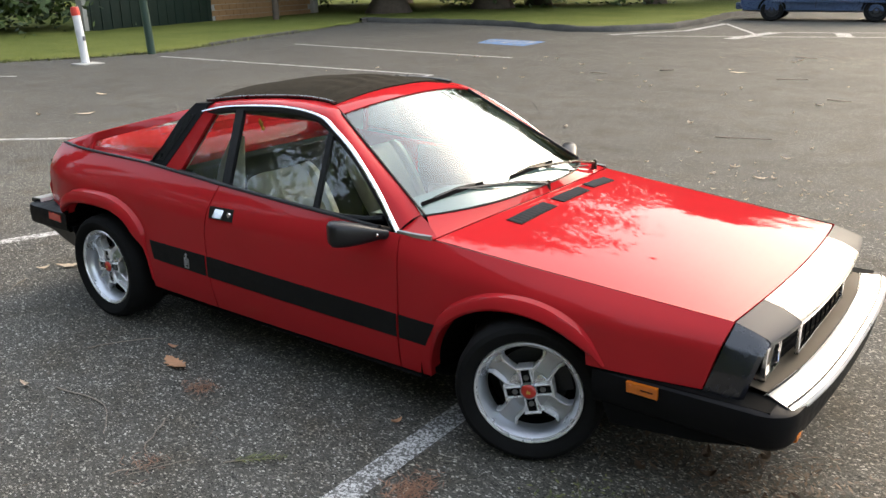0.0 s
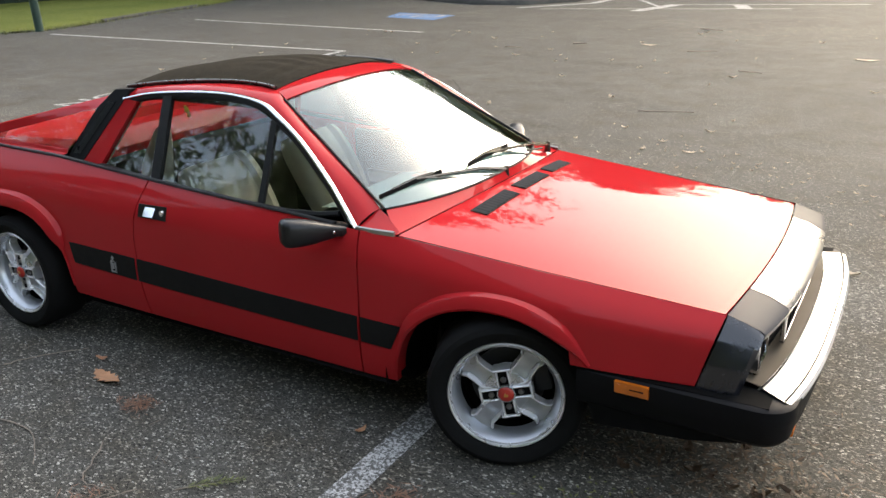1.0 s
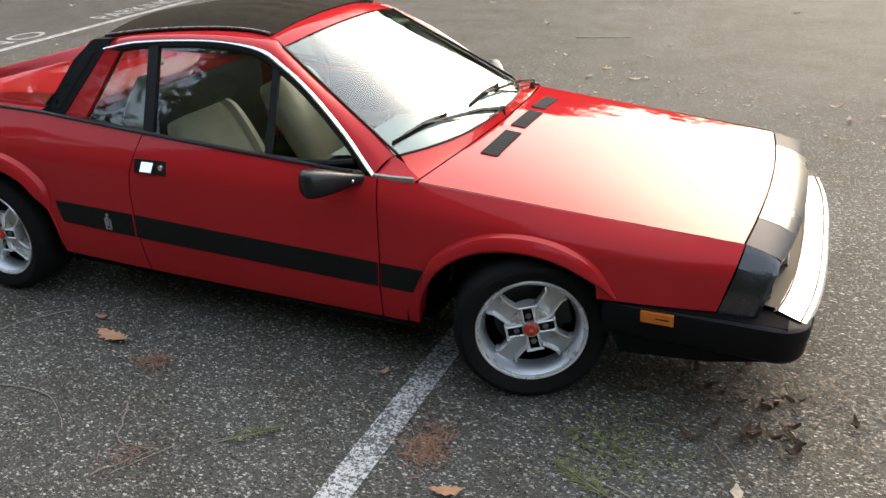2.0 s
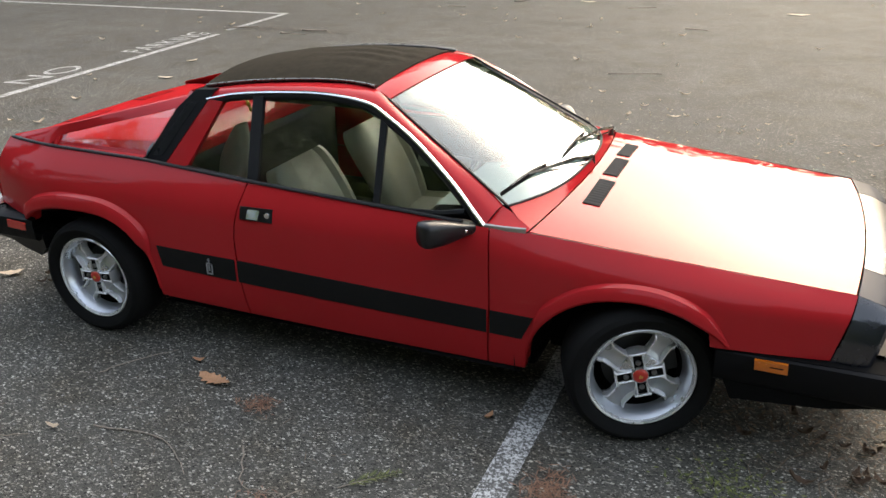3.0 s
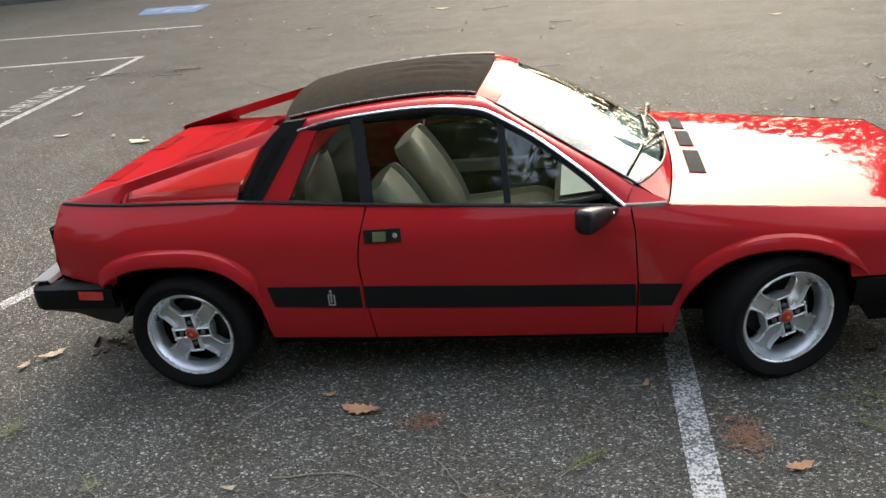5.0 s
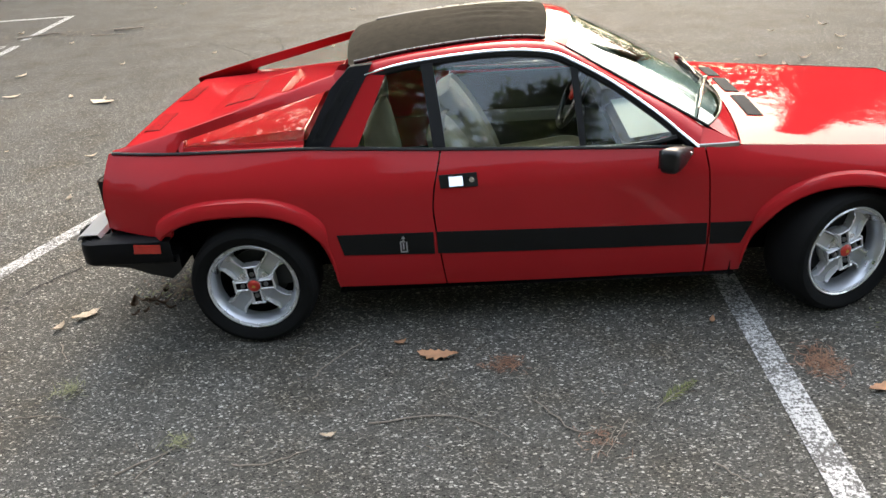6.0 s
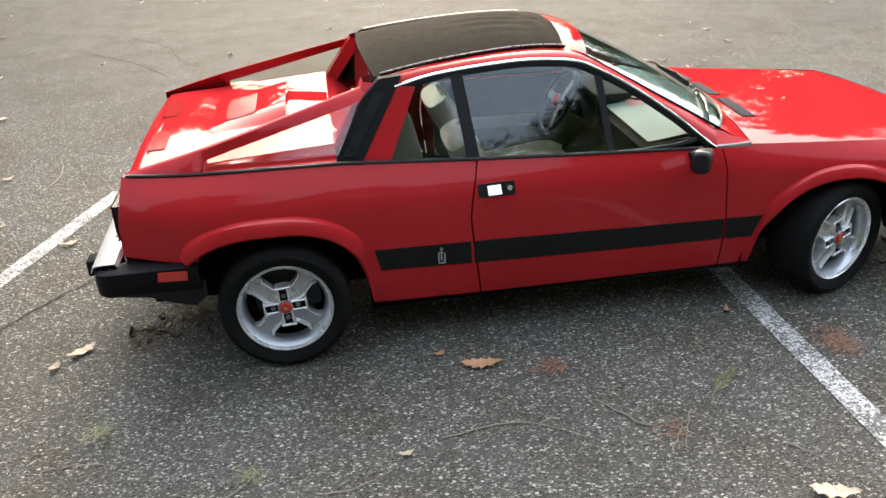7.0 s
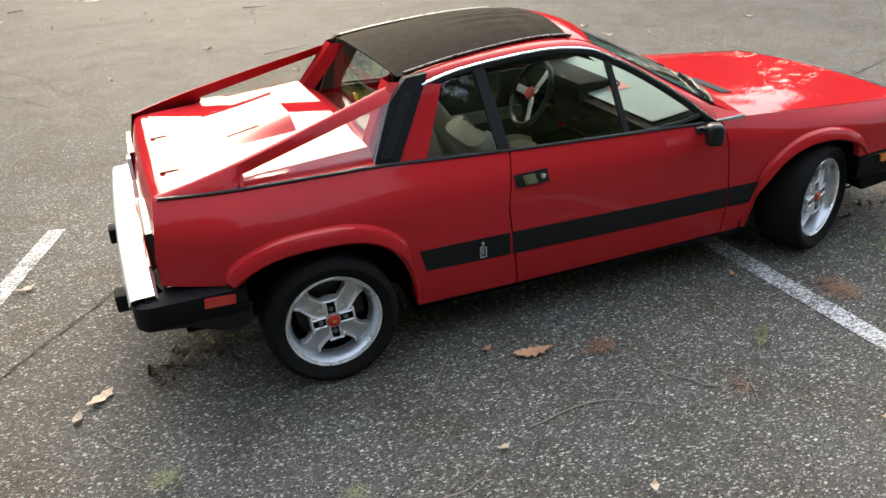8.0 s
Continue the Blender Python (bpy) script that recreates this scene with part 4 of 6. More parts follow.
# ---- wheels ----
def wheel(x, y, steer, s, turned=0.0):
    """s: -1 on the right side. Built facing -y about the hub, then turned on its axle."""
    w = new("wheel")
    w.parent = car
    w.matrix_basis = pose(x, y, 0.251, 0, 0, steer + (180 if s > 0 else 0)) @ Matrix.Rotation(radians(turned), 4, "Y")
    R = 0.251
    pr = [(0.174, 0.020), (0.181, 0.000), (0.198, -0.018), (0.222, -0.024), (0.238, -0.016), (R - 0.003, 0.004), (R, 0.020), (R, 0.150), (R - 0.006, 0.172), (0.225, 0.192), (0.185, 0.186), (0.178, 0.165)]
    part("tyre", lathe(pr, 64), RUBBER, w, "black rubber tyre")
    rim = lathe([(0.1825, 0.004), (0.1820, -0.004), (0.1785, -0.007), (0.1745, -0.005), (0.1730, 0.001), (0.1710, 0.001), (0.1695, -0.001), (0.1680, 0.001), (0.1655, 0.005), (0.1600, 0.013), (0.1540, 0.027), (0.1500, 0.046), (0.1490, 0.066)], 64)
    part("rim", rim, ALLOY, w, "silver alloy rim")
    part("rim_lip", lathe([(0.1825, 0.001), (0.1823, -0.005), (0.1790, -0.0082), (0.1745, -0.0062), (0.1730, -0.001)], 64), BRIGHTALLOY, w, "bright rim lip")
    part("rim_step", lathe([(0.1717, 0.0025), (0.1703, -0.0018), (0.1687, -0.0014), (0.1677, 0.004)], 64), BRIGHTALLOY, w)
    # inner part of the alloy rim, its shade put in as near-black
    part("rim_barrel", lathe([(0.1490, 0.066), (0.148, 0.09), (0.150, 0.160), (0.170, 0.17)], 48), DARK, w, "inner rim coloured near-black for its shade")
    face, edges = bmesh.new(), bmesh.new()
    for k in range(4):
        a = radians(45 + 90 * k)
        ca, sa = math.cos(a), math.sin(a)
        # along the spoke: radius, half width, height of the ribs, depth of the panel between them
        prof = [(0.045, 0.020, 0.020, 0.006), (0.060, 0.0290, 0.020, 0.008), (0.074, 0.0345, 0.020, 0.012), (0.082, 0.0335, 0.0205, 0.017), (0.100, 0.0325, 0.023, 0.020), (0.122, 0.0330, 0.027, 0.018), (0.130, 0.0345, 0.029, 0.014), (0.1375, 0.0410, 0.032, 0.010), (0.1435, 0.0430, 0.036, 0.006)]
        cols = [[] for q in range(5)]
        ribs = [[], []]
        for r, h, y0, dp in prof:
            rib = 0.0060 if r < 0.128 else 0.0080
            for col, t, dy in zip(cols, (-h + 0.002, -h + rib + 0.004, 0.0, h - rib - 0.004, h - 0.002), (0.034, dp, dp * 0.85, dp, 0.034)):
                rr = r + 0.008 * (1 - (t / 0.056) ** 2) * max(0.0, (r - 0.127) / 0.0165)
                col.append((rr * ca - t * sa, y0 + dy, rr * sa + t * ca))
            for q, sg in ((0, -1), (1, 1)):
                row = []
                for t, dy in ((h, 0.036), (h + 0.0005, 0.003), (h - 0.0015, -0.001), (h - rib + 0.0015, -0.001), (h - rib, 0.002), (h - rib - 0.003, dp + 0.003)):
                    row.append((r * ca - sg * t * sa, y0 + dy, r * sa + sg * t * ca))
                ribs[q].append(row)
        sheet(cols, bm=face)
        sheet(ribs[0], bm=edges)
        sheet(ribs[1], bm=edges)
    # One casting: panels darker, ribs brighter, with light and shade in the colour.
    part("spokes", face, SPOKEPANEL, w, "silver alloy spoke panels toned darker as shaded", sharp=24)
    part("spoke_ribs", edges, BRIGHTALLOY, w, "raised spoke ribs toned brighter as lit", sharp=24)
    hub = lathe([(0.0, 0.023), (0.066, 0.0235), (0.0700, 0.026), (0.0720, 0.032), (0.0720, 0.085)], 40)
    part("hub", hub, ALLOY, w)
    part("hub_cap", lathe([(0.0, 0.000), (0.017, 0.001), (0.0235, 0.005), (0.0255, 0.009), (0.0255, 0.026)], 28), CAPRED, w, "red centre cap")
    part("cap_mark", prism([(-0.007, 0.0005, -0.004), (0.006, 0.0005, -0.006), (0.008, 0.0005, 0.001), (0.002, 0.0005, 0.004), (0.0, 0.0005, 0.009), (-0.005, 0.0005, 0.003)], (0, -0.0015, 0)), GILT, w, "small gilt mark", smooth=False)
    part("hub_ring", lathe([(0.0255, 0.008), (0.0285, 0.009), (0.0295, 0.026)], 28), ALLOY, w)
    for k in range(4):
        a = radians(90 * k)
        turn = Matrix.Rotation(a, 3, "Y")
        b = box(-0.0150, 0.0150, 0.0175, 0.028, 0.028, 0.076, 0.002)
        bmesh.ops.rotate(b, cent=(0, 0, 0), matrix=turn, verts=b.verts)
        pk = part("lug_pocket", b, DARK, w)
        bm = bmesh.new()
        for x0, x1, z0, z1 in ((-0.0205, -0.0150, 0.024, 0.082), (0.0150, 0.0205, 0.024, 0.082), (-0.0285, 0.0285, 0.0760, 0.0830)):
            box(x0, x1, 0.010, 0.060, z0, z1, 0.0015, bm, 1)
        bmesh.ops.rotate(bm, cent=(0, 0, 0), matrix=turn, verts=bm.verts)
        part("pocket_rim", bm, BRIGHTALLOY, w)
        n = lathe([(0.0, 0.009), (0.008, 0.010), (0.0095, 0.014), (0.0095, 0.021)], 10)
        bmesh.ops.translate(n, vec=Vector((0.047 * math.sin(a), 0, 0.047 * math.cos(a))), verts=n.verts)
        part("lug_nut", n, GREYMETAL, w)
    part("brake_disc", lathe([(0.06, 0.098), (0.118, 0.098), (0.118, 0.106), (0.06, 0.106)], 32), BRAKE, w)
    part("brake_caliper", box(0.085, 0.135, 0.085, 0.125, -0.045, 0.055, 0.008), BRAKE, w)
    # added black disc that keeps the gaps between the spokes dark
    part("wheel_shade_disc", lathe([(0.0, 0.112), (0.149, 0.112)], 32), DARK, w)
    return w


wheel(-1.150, -0.778, 0, -1, -4)
wheel(1.150, -0.722, 21, -1, -12)
wheel(-1.150, 0.778, 0, 1)
wheel(1.150, 0.722, 21, 1)

# ---- door furniture, badge, mirrors ----
for s in (-1, 1):
    hz = lambda x, z: s * (side_y(x, z) + 0.003)
    b = prism([(x, hz(x, z), z) for x, z in ((-0.389, 0.655), (-0.246, 0.658), (-0.242, 0.609), (-0.385, 0.608))], (0, -s * 0.006, 0))
    h = part("door_handle", b, SATIN, car, "black door handle recess", smooth=False)
    b = prism([(x, hz(x, z) + s * d, z) for x, z, d in ((-0.352, 0.648, 0.001), (-0.300, 0.649, 0.001), (-0.298, 0.618, 0.012), (-0.350, 0.617, 0.012))], (0, -s * 0.006, 0))
    part("handle_flap", b, CHROME, h, "chrome handle flap", smooth=False)
    lk = lathe([(0.0, -0.004), (0.010, -0.003), (0.011, 0.004)], 16)
    bmesh.ops.translate(lk, vec=Vector((-0.266, hz(-0.266, 0.634), 0.634)), verts=lk.verts)
    part("lock", lk, CHROME, h)
    # badge: a small crown over a shield outline
    bm = bmesh.new()
    cx, cz = -0.541, 0.393
    for x0, x1, z0, z1 in ((-0.014, -0.009, -0.028, 0.012), (0.009, 0.014, -0.028, 0.012), (-0.014, 0.014, -0.031, -0.026), (-0.004, 0.002, -0.018, 0.008), (-0.012, 0.006, 0.012, 0.017), (-0.006, 0.006, 0.026, 0.031), (-0.002, 0.002, 0.020, 0.036)):
        y = s * (side_y(cx, cz) + 0.004)
        box(cx + x0, cx + x1, min(y, y + s * 0.004), max(y, y + s * 0.004), cz + z0, cz + z1, 0.0, bm)
    part("badge", bm, ALLOY, car, "small silver crown badge", smooth=False)


def mirror(s):
    """A housing that grows from its foot by the quarter light to a blunt outer end."""
    foot, tip = Vector((0.545, 0.688, 0.684)), Vector((0.424, 0.866, 0.706))
    along = (tip - foot).normalized()
    wide = Vector((along.y, -along.x, 0)).normalized()
    rows = []
    for u, hw, hh in ((0.0, 0.012, 0.014), (0.16, 0.018, 0.020), (0.32, 0.024, 0.028), (0.50, 0.031, 0.037), (0.70, 0.036, 0.044), (0.88, 0.037, 0.046), (0.96, 0.034, 0.043), (1.0, 0.024, 0.033)):
        c0 = foot.lerp(tip, u)
        ring = []
        for j in range(20):
            a = 2 * math.pi * j / 20
            c, sn = math.cos(a), math.sin(a)
            p = c0 + wide * (math.copysign(abs(c) ** 0.6, c) * hw) + Vector((0, 0, math.copysign(abs(sn) ** 0.6, sn) * hh))
            ring.append((p.x, s * p.y, p.z))
        rows.append(ring)
    bm = sheet(rows, True)
    bm.verts.ensure_lookup_table()
    bm.faces.new([bm.verts[i] for i in range(20)])
    bm.faces.new([bm.verts[(len(rows) - 1) * 20 + i] for i in range(20)])
    m = part("wing_mirror", bm, SATIN, car, "black plastic wing mirror", sharp=50)
    part("mirror_stem", box(0.455, 0.550, min(s * 0.655, s * 0.715), max(s * 0.655, s * 0.715), 0.666, 0.694, 0.010), SATIN, m)
    g = []
    for u, z0, z1 in ((0.42, 0.668, 0.722), (0.92, 0.670, 0.740)):
        p = foot.lerp(tip, u) - wide * 0.0375
        g += [(p.x, s * p.y, z0), (p.x, s * p.y, z1)]
    part("mirror_glass", prism([g[0], g[2], g[3], g[1]], (-0.002, s * 0.001, 0)), CHROME, m, smooth=False)
    lk = lathe([(0.0, -0.003), (0.005, -0.002), (0.006, 0.003)], 12)
    p = foot.lerp(tip, 0.22) + wide * 0.020
    bmesh.ops.translate(lk, vec=Vector((p.x, s * p.y, p.z)), verts=lk.verts)
    part("mirror_pivot", lk, CHROME, m)
    return m


mirror(-1)
mirror(1)

# wipers: arm, linkage and blade
def over_glass(u, v, h):
    return Vector(screen(u, v)) + Vector((0.45, 0, 0.89)) * h


for piv, e0, e1, e2 in ((Vector((0.770, 0.050, 0.746)), (-0.985, 0.915), (-0.72, 0.868), (-0.49, 0.862)), (Vector((0.742, 0.515, 0.744)), (-0.22, 0.880), (0.05, 0.872), (0.40, 0.880))):
    ya = piv.y
    b0, b1, b2 = over_glass(*e0, 0.008), over_glass(*e1, 0.012), over_glass(*e2, 0.008)
    arm = bmesh.new()
    tube([piv, piv.lerp(b1, 0.3) + Vector((0, 0, 0.014)), b1 + Vector((0, 0, 0.004))], [0.010, 0.007, 0.005], 6, arm)
    w = part("wiper", arm, WIPER, car, "black windscreen wiper arm")
    part("wiper_link", tube([piv + Vector((0.005, -0.07, 0)), piv + Vector((-0.03, -0.19, 0.008)), b1 + Vector((0.006, 0.02, 0.004))], 0.004, 6), WIPER, w)
    part("wiper_pivot", tube([piv - Vector((0, 0, 0.03)), piv + Vector((0, 0, 0.012))], [0.014, 0.010], 10), WIPER, w)
    bl = part("wiper_blade", tube([b0, b1 - Vector((0, 0, 0.004)), b2], 0.006, 6, flat=(0.003, 0.009)), RUBBER, w)
    part("blade_bridge", tube([b0.lerp(b1, 0.35) + Vector((0, 0, 0.006)), b1 + Vector((0, 0, 0.008)), b1.lerp(b2, 0.65) + Vector((0, 0, 0.006))], 0.004, 6), WIPER, bl)

# ---- interior ----
part("cabin_floor", box(-0.78, 0.74, -0.60, 0.60, 0.19, 0.22), LEATHER_DK, car)
part("rear_bulkhead", box(-0.80, -0.70, -0.56, 0.56, 0.19, 0.74, 0.02), LEATHER_DK, car, "dark trimmed rear bulkhead")
for s in (-1, 1):
    b = pane([(-0.80, 0.752), (-0.705, 0.748), (-0.585, 0.990), (-0.640, 1.02), (-0.715, 1.02)], s, 0.034, 0.006)
    part("pillar_trim", b, LEATHER, car, "cream pillar trim", smooth=False)
    b = pane([(-0.43, 1.00), (0.02, 1.005), (0.10, 0.975), (0.02, 1.035), (-0.40, 1.035)], s, 0.03, 0.02)
    part("roof_rail_trim", b, LEATHER_DK, car, smooth=False)
part("tunnel", box(-0.72, 0.5, -0.10, 0.10, 0.2, 0.40, 0.03), LEATHER_DK, car)
rows = [[(0.60, y, 0.720), (0.36, y, 0.690), (0.32, y, 0.670), (0.35, y, 0.55), (0.45, y, 0.42)] for y in span(-0.58, 0.58, 0.1)]
part("dashboard", sheet(rows), DASH, car)
rows = []
for k in range(13):
    u = -1 + k / 6
    e = Vector(screen(u * 0.96, 1.0))
    rows.append([(e.x - 0.02, e.y, 0.736), (0.62, e.y, 0.732), (0.48, e.y, 0.714), (0.345, e.y, 0.698)])
part("dash_top", sheet(rows), simple("pale_dash_cover", (0.22, 0.28, 0.27), 0.5), car, "pale dashboard cover")
part("instrument_cowl", box(0.30, 0.48, -0.02, 0.53, 0.640, 0.752, 0.03), DASH, car, "dark instrument cowl")
part("paper", prism([(0.43, -0.10, 0.710), (0.52, -0.12, 0.722), (0.54, 0.06, 0.725), (0.45, 0.08, 0.713)], (0, 0, 0.001)), PINK, car, "pink paper on the dashboard", smooth=False)
kr_ = [(0.485 + 0.030 * math.cos(2 * math.pi * k / 20), -0.02 + 0.036 * math.sin(2 * math.pi * k / 20), 0.724 + 0.004 * math.cos(2 * math.pi * k / 20) + 0.006 * math.sin(4 * math.pi * k / 20)) for k in range(21)]
part("dark_cord", tube(kr_, 0.0045, 6, cap=False), SEAL, car, "dark coiled cord on the paper")
for s in (-1, 1):
    part("door_card", box(-0.36, 0.55, min(s * 0.63, s * 0.665), max(s * 0.63, s * 0.665), 0.22, 0.69, 0.01), LEATHER_DK, car, "dark door trim")
    part("armrest", box(-0.25, 0.30, min(s * 0.57, s * 0.63), max(s * 0.57, s * 0.63), 0.44, 0.50, 0.015), simple("grey_vinyl", (0.20, 0.20, 0.18), 0.6), car, "grey door armrest")


def seat(yc):
    st = new("seat")
    st.parent = car
    tagged(st, "cream leather bucket seat")
    def slab(path, w, t, pads=True):
        """A cushion along a side-view path of (x, z), with bolsters and stitched channels on its face."""
        rows = []
        n = len(path)
        for i, (x, z) in enumerate(path):
            a = Vector((path[min(i + 1, n - 1)][0] - path[max(i - 1, 0)][0], 0, path[min(i + 1, n - 1)][1] - path[max(i - 1, 0)][1])).normalized()
            nrm = Vector((a.z, 0, -a.x))
            ring = []
            for k in range(56):
                t0 = 2 * math.pi * k / 56
                c, sn = math.cos(t0), math.sin(t0)
                e = 0.72 + 0.28 * math.sin(math.pi * (0.06 + 0.88 * i / (n - 1))) ** 0.6
                v = math.copysign(abs(c) ** 0.6, c)
                off = math.copysign(abs(sn) ** 0.6, sn) * t * e
                if pads and off > 0.3 * t:
                    if abs(v) < 0.58:
                        off -= 0.020 + 0.006 * abs(math.cos(v / 0.58 * math.pi * 2.0)) ** 6
                    elif abs(v) < 0.64:
                        off -= 0.026
                ring.append(Vector((x, yc + v * w * e, z)) + nrm * off)
            rows.append(ring)
        bm = sheet(rows, True)
        bm.verts.ensure_lookup_table()
        bm.faces.new([bm.verts[i] for i in range(56)])
        bm.faces.new([bm.verts[(n - 1) * 56 + i] for i in range(56)])
        return bm
    bk = [(p.x, p.z) for p in curve([(-0.185, 0, 0.33), (-0.230, 0, 0.43), (-0.290, 0, 0.54), (-0.345, 0, 0.63), (-0.384, 0, 0.692), (-0.402, 0, 0.724)], 14)]
    part("backrest", slab(bk, 0.205, 0.068), LEATHER, st)
    ck = [(p.x, p.z) for p in curve([(0.27, 0, 0.315), (0.20, 0, 0.330), (0.05, 0, 0.31), (-0.10, 0, 0.30), (-0.22, 0, 0.31)], 12)]
    part("seat_cushion", slab(ck, 0.22, 0.065), LEATHER, st)
    return st


seat(-0.315)
seat(0.315)
# padded trim behind the right-hand seat
rows = []
for x0, x1, z in ((-0.735, -0.545, 0.58), (-0.730, -0.552, 0.68), (-0.695, -0.568, 0.76), (-0.655, -0.585, 0.83), (-0.628, -0.600, 0.862)):
    xm, hw = (x0 + x1) / 2, (x1 - x0) / 2
    rows.append([(xm + hw * math.copysign(abs(math.cos(q)) ** 0.6, math.cos(q)), -0.405 + (z - 0.66) * 0.22 + 0.035 * math.sin(q), z) for q in (2 * math.pi * k / 24 for k in range(24))])
part("quarter_trim", sheet(rows, True), LEATHER, car, "cream padded trim behind the seat")
part("windscreen_visor", box(0.06, 0.20, 0.12, 0.42, 0.985, 1.0, 0.006), LEATHER, car)
sw = new("steering_wheel")
sw.parent = car
sw.matrix_basis = pose(0.222, 0.325, 0.638, 0, -62, 0)
ring = [(0.165 * math.cos(2 * math.pi * k / 40), 0.165 * math.sin(2 * math.pi * k / 40), 0) for k in range(41)]
part("wheel_ring", tube(ring, 0.014, 10, cap=False), SATIN, sw)
for a in (90, 210, 330):
    c, sn = math.cos(radians(a)), math.sin(radians(a))
    part("wheel_spoke", tube([(0.02 * c, 0.02 * sn, -0.01), (0.16 * c, 0.16 * sn, 0)], 0.01, 6, flat=(0.020, 0.003)), BRIGHTALLOY, sw, "bright metal spoke")
part("column", tube([(0, 0, -0.01), (0, 0, -0.25)], 0.03, 12), DASH, sw)
part("horn_button", tube([(0, 0, 0.004), (0, 0, 0.016)], [0.034, 0.028], 16), CAPRED, sw, "red horn button")


tag = bmesh.new()
tube(curve([(-0.780, -0.058, 0.832), (-0.788, -0.062, 0.858), (-0.797, -0.066, 0.886)], 6), [0.006, 0.010, 0.005, 0.011, 0.009, 0.004], 8, tag, flat=None)
part("yellow_cloth", tag, YELLOW, car, "yellow cloth hung behind the rear window")

# ---- ground ----
def flat_sheet(name, pts, z, material, label, category, kind="structure"):
    bm = bmesh.new()
    bm.faces.new([bm.verts.new((x, y, z)) for x, y in pts])
    return tagged(part(name, bm, material, None, smooth=False), label, category, kind=kind)


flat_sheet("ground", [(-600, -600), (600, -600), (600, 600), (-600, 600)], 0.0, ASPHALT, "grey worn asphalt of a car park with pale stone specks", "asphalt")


def line(a, b, w, mat, name="parking_line", label="worn white painted parking line on the asphalt"):
    a, b = Vector((*a, 0)), Vector((*b, 0))
    d = (b - a).normalized()
    n = Vector((-d.y, d.x, 0)) * (w / 2)
    m = max(1, int((b - a).length / 0.25))
    rows = [[a.lerp(b, k / m) + n * 1 + Vector((0, 0, 0.004)), a.lerp(b, k / m) - n + Vector((0, 0, 0.004))] for k in range(m + 1)]
    bm = sheet(rows)
    return tagged(part(name, bm, mat, None), label, "line", "parking lines", kind="structure")


line((0.765, 2.6), (0.80, -3.6), 0.10, WHITE_LINE)
line((-2.19, 1.36), (-3.05, -1.2), 0.10, WHITE_LINE)
line((-5.75, 1.78), (-6.7, 1.03), 0.10, FAINT_LINE)
line((-5.40, 2.0), (-5.72, 6.12), 0.10, FAINT_LINE)
line((-5.80, 6.45), (-5.94, 8.10), 0.10, FAINT_LINE)
line((-12.9, 8.00), (-5.92, 8.08), 0.11, FAINT_LINE)
line((-12.7, 11.60), (-6.29, 11.08), 0.11, FAINT_LINE)
line((-12.9, 4.1), (-12.0, 4.45), 0.10, FAINT_LINE)
line((-7.3, 17.4), (-6.1, 19.6), 0.22, FAINT_LINE)
line((-6.1, 19.6), (-6.2, 22.9), 0.22, FAINT_LINE)
line((-6.2, 22.9), (-3.95, 18.6), 0.11, FAINT_LINE)
line((-6.6, 17.25), (-1.0, 19.2), 0.11, FAINT_LINE)
line((-4.2, 17.3), (-3.9, 19.8), 0.35, FAINT_LINE)
line((-2.0, 18.8), (-2.4, 20.1), 0.35, FAINT_LINE)
line((-3.9, 19.8), (0.5, 21.3), 0.11, FAINT_LINE)

# words painted beside the line, read along it
for word, x0, y0, size in (("NO", -5.64, 2.86, 0.44), ("PARKING", -5.74, 4.66, 0.44)):
    fc = bpy.data.curves.new("painted_words", "FONT")
    fc.body, fc.size = word, size
    fo = bpy.data.objects.new("tmp_words", fc)
    me = bpy.data.meshes.new_from_object(fo)
    bpy.data.objects.remove(fo)
    bpy.data.curves.remove(fc)
    wd = max(v.co.x for v in me.vertices)
    me.materials.append(FAINT_LINE)
    ob = new("painted_words", me)
    ln = 0.95 if word == "NO" else 1.52
    ob.matrix_basis = pose(x0, y0, 0.004, 0, 0, 94.5) @ Matrix.Diagonal((ln / wd, 1.0, 1, 1))
    tagged(ob, "faded white painted words on the asphalt beside a line", "marking", kind="structure")

# blue square with a white sign, worn
bm = bmesh.new()
bm.faces.new([bm.verts.new(p) for p in ((-9.33, 15.0, 0.004), (-8.90, 13.75, 0.004), (-7.47, 13.45, 0.004), (-7.65, 14.75, 0.004))])
tagged(part("painted_square", bm, BLUE_LINE, None, smooth=False), "faded blue painted square on the asphalt", "marking", kind="structure")
bm = bmesh.new()
for a, b in (((-8.9, 14.2), (-8.5, 14.9)), ((-8.4, 14.0), (-7.8, 14.1)), ((-7.8, 14.1), (-7.85, 14.6)), ((-7.85, 14.6), (-8.4, 14.5)), ((-8.4, 14.5), (-8.4, 14.0)), ((-9.1, 14.5), (-8.8, 14.6))):
    a, b = Vector((*a, 0.008)), Vector((*b, 0.008))
    n = Vector((-(b - a).y, (b - a).x, 0)).normalized() * 0.05
    bm.faces.new([bm.verts.new(p) for p in (a + n, a - n, b - n, b + n)])
tagged(part("painted_sign", bm, FAINT_LINE, None, smooth=False), "faded white sign painted on a blue square", "marking", kind="structure")

# ---- grass, kerb ----
EDGE = [(-17.5, -14.0), (-16.2, -3.0), (-15.3, 2.5), (-14.7, 5.6), (-13.85, 7.4), (-13.65, 8.6), (-14.05, 9.9), (-14.85, 11.9), (-16.1, 15.6), (-17.5, 19.6), (-16.1, 19.55), (-14.4, 19.75), (-12.6, 19.55), (-11.4, 19.3), (-9.0, 18.1), (-7.6, 18.45), (-6.75, 20.1), (-6.85, 22.8), (-7.2, 25.4), (-9.0, 60.0)]
edge = [Vector((x, y, 0)) for x, y in EDGE]
fine = []
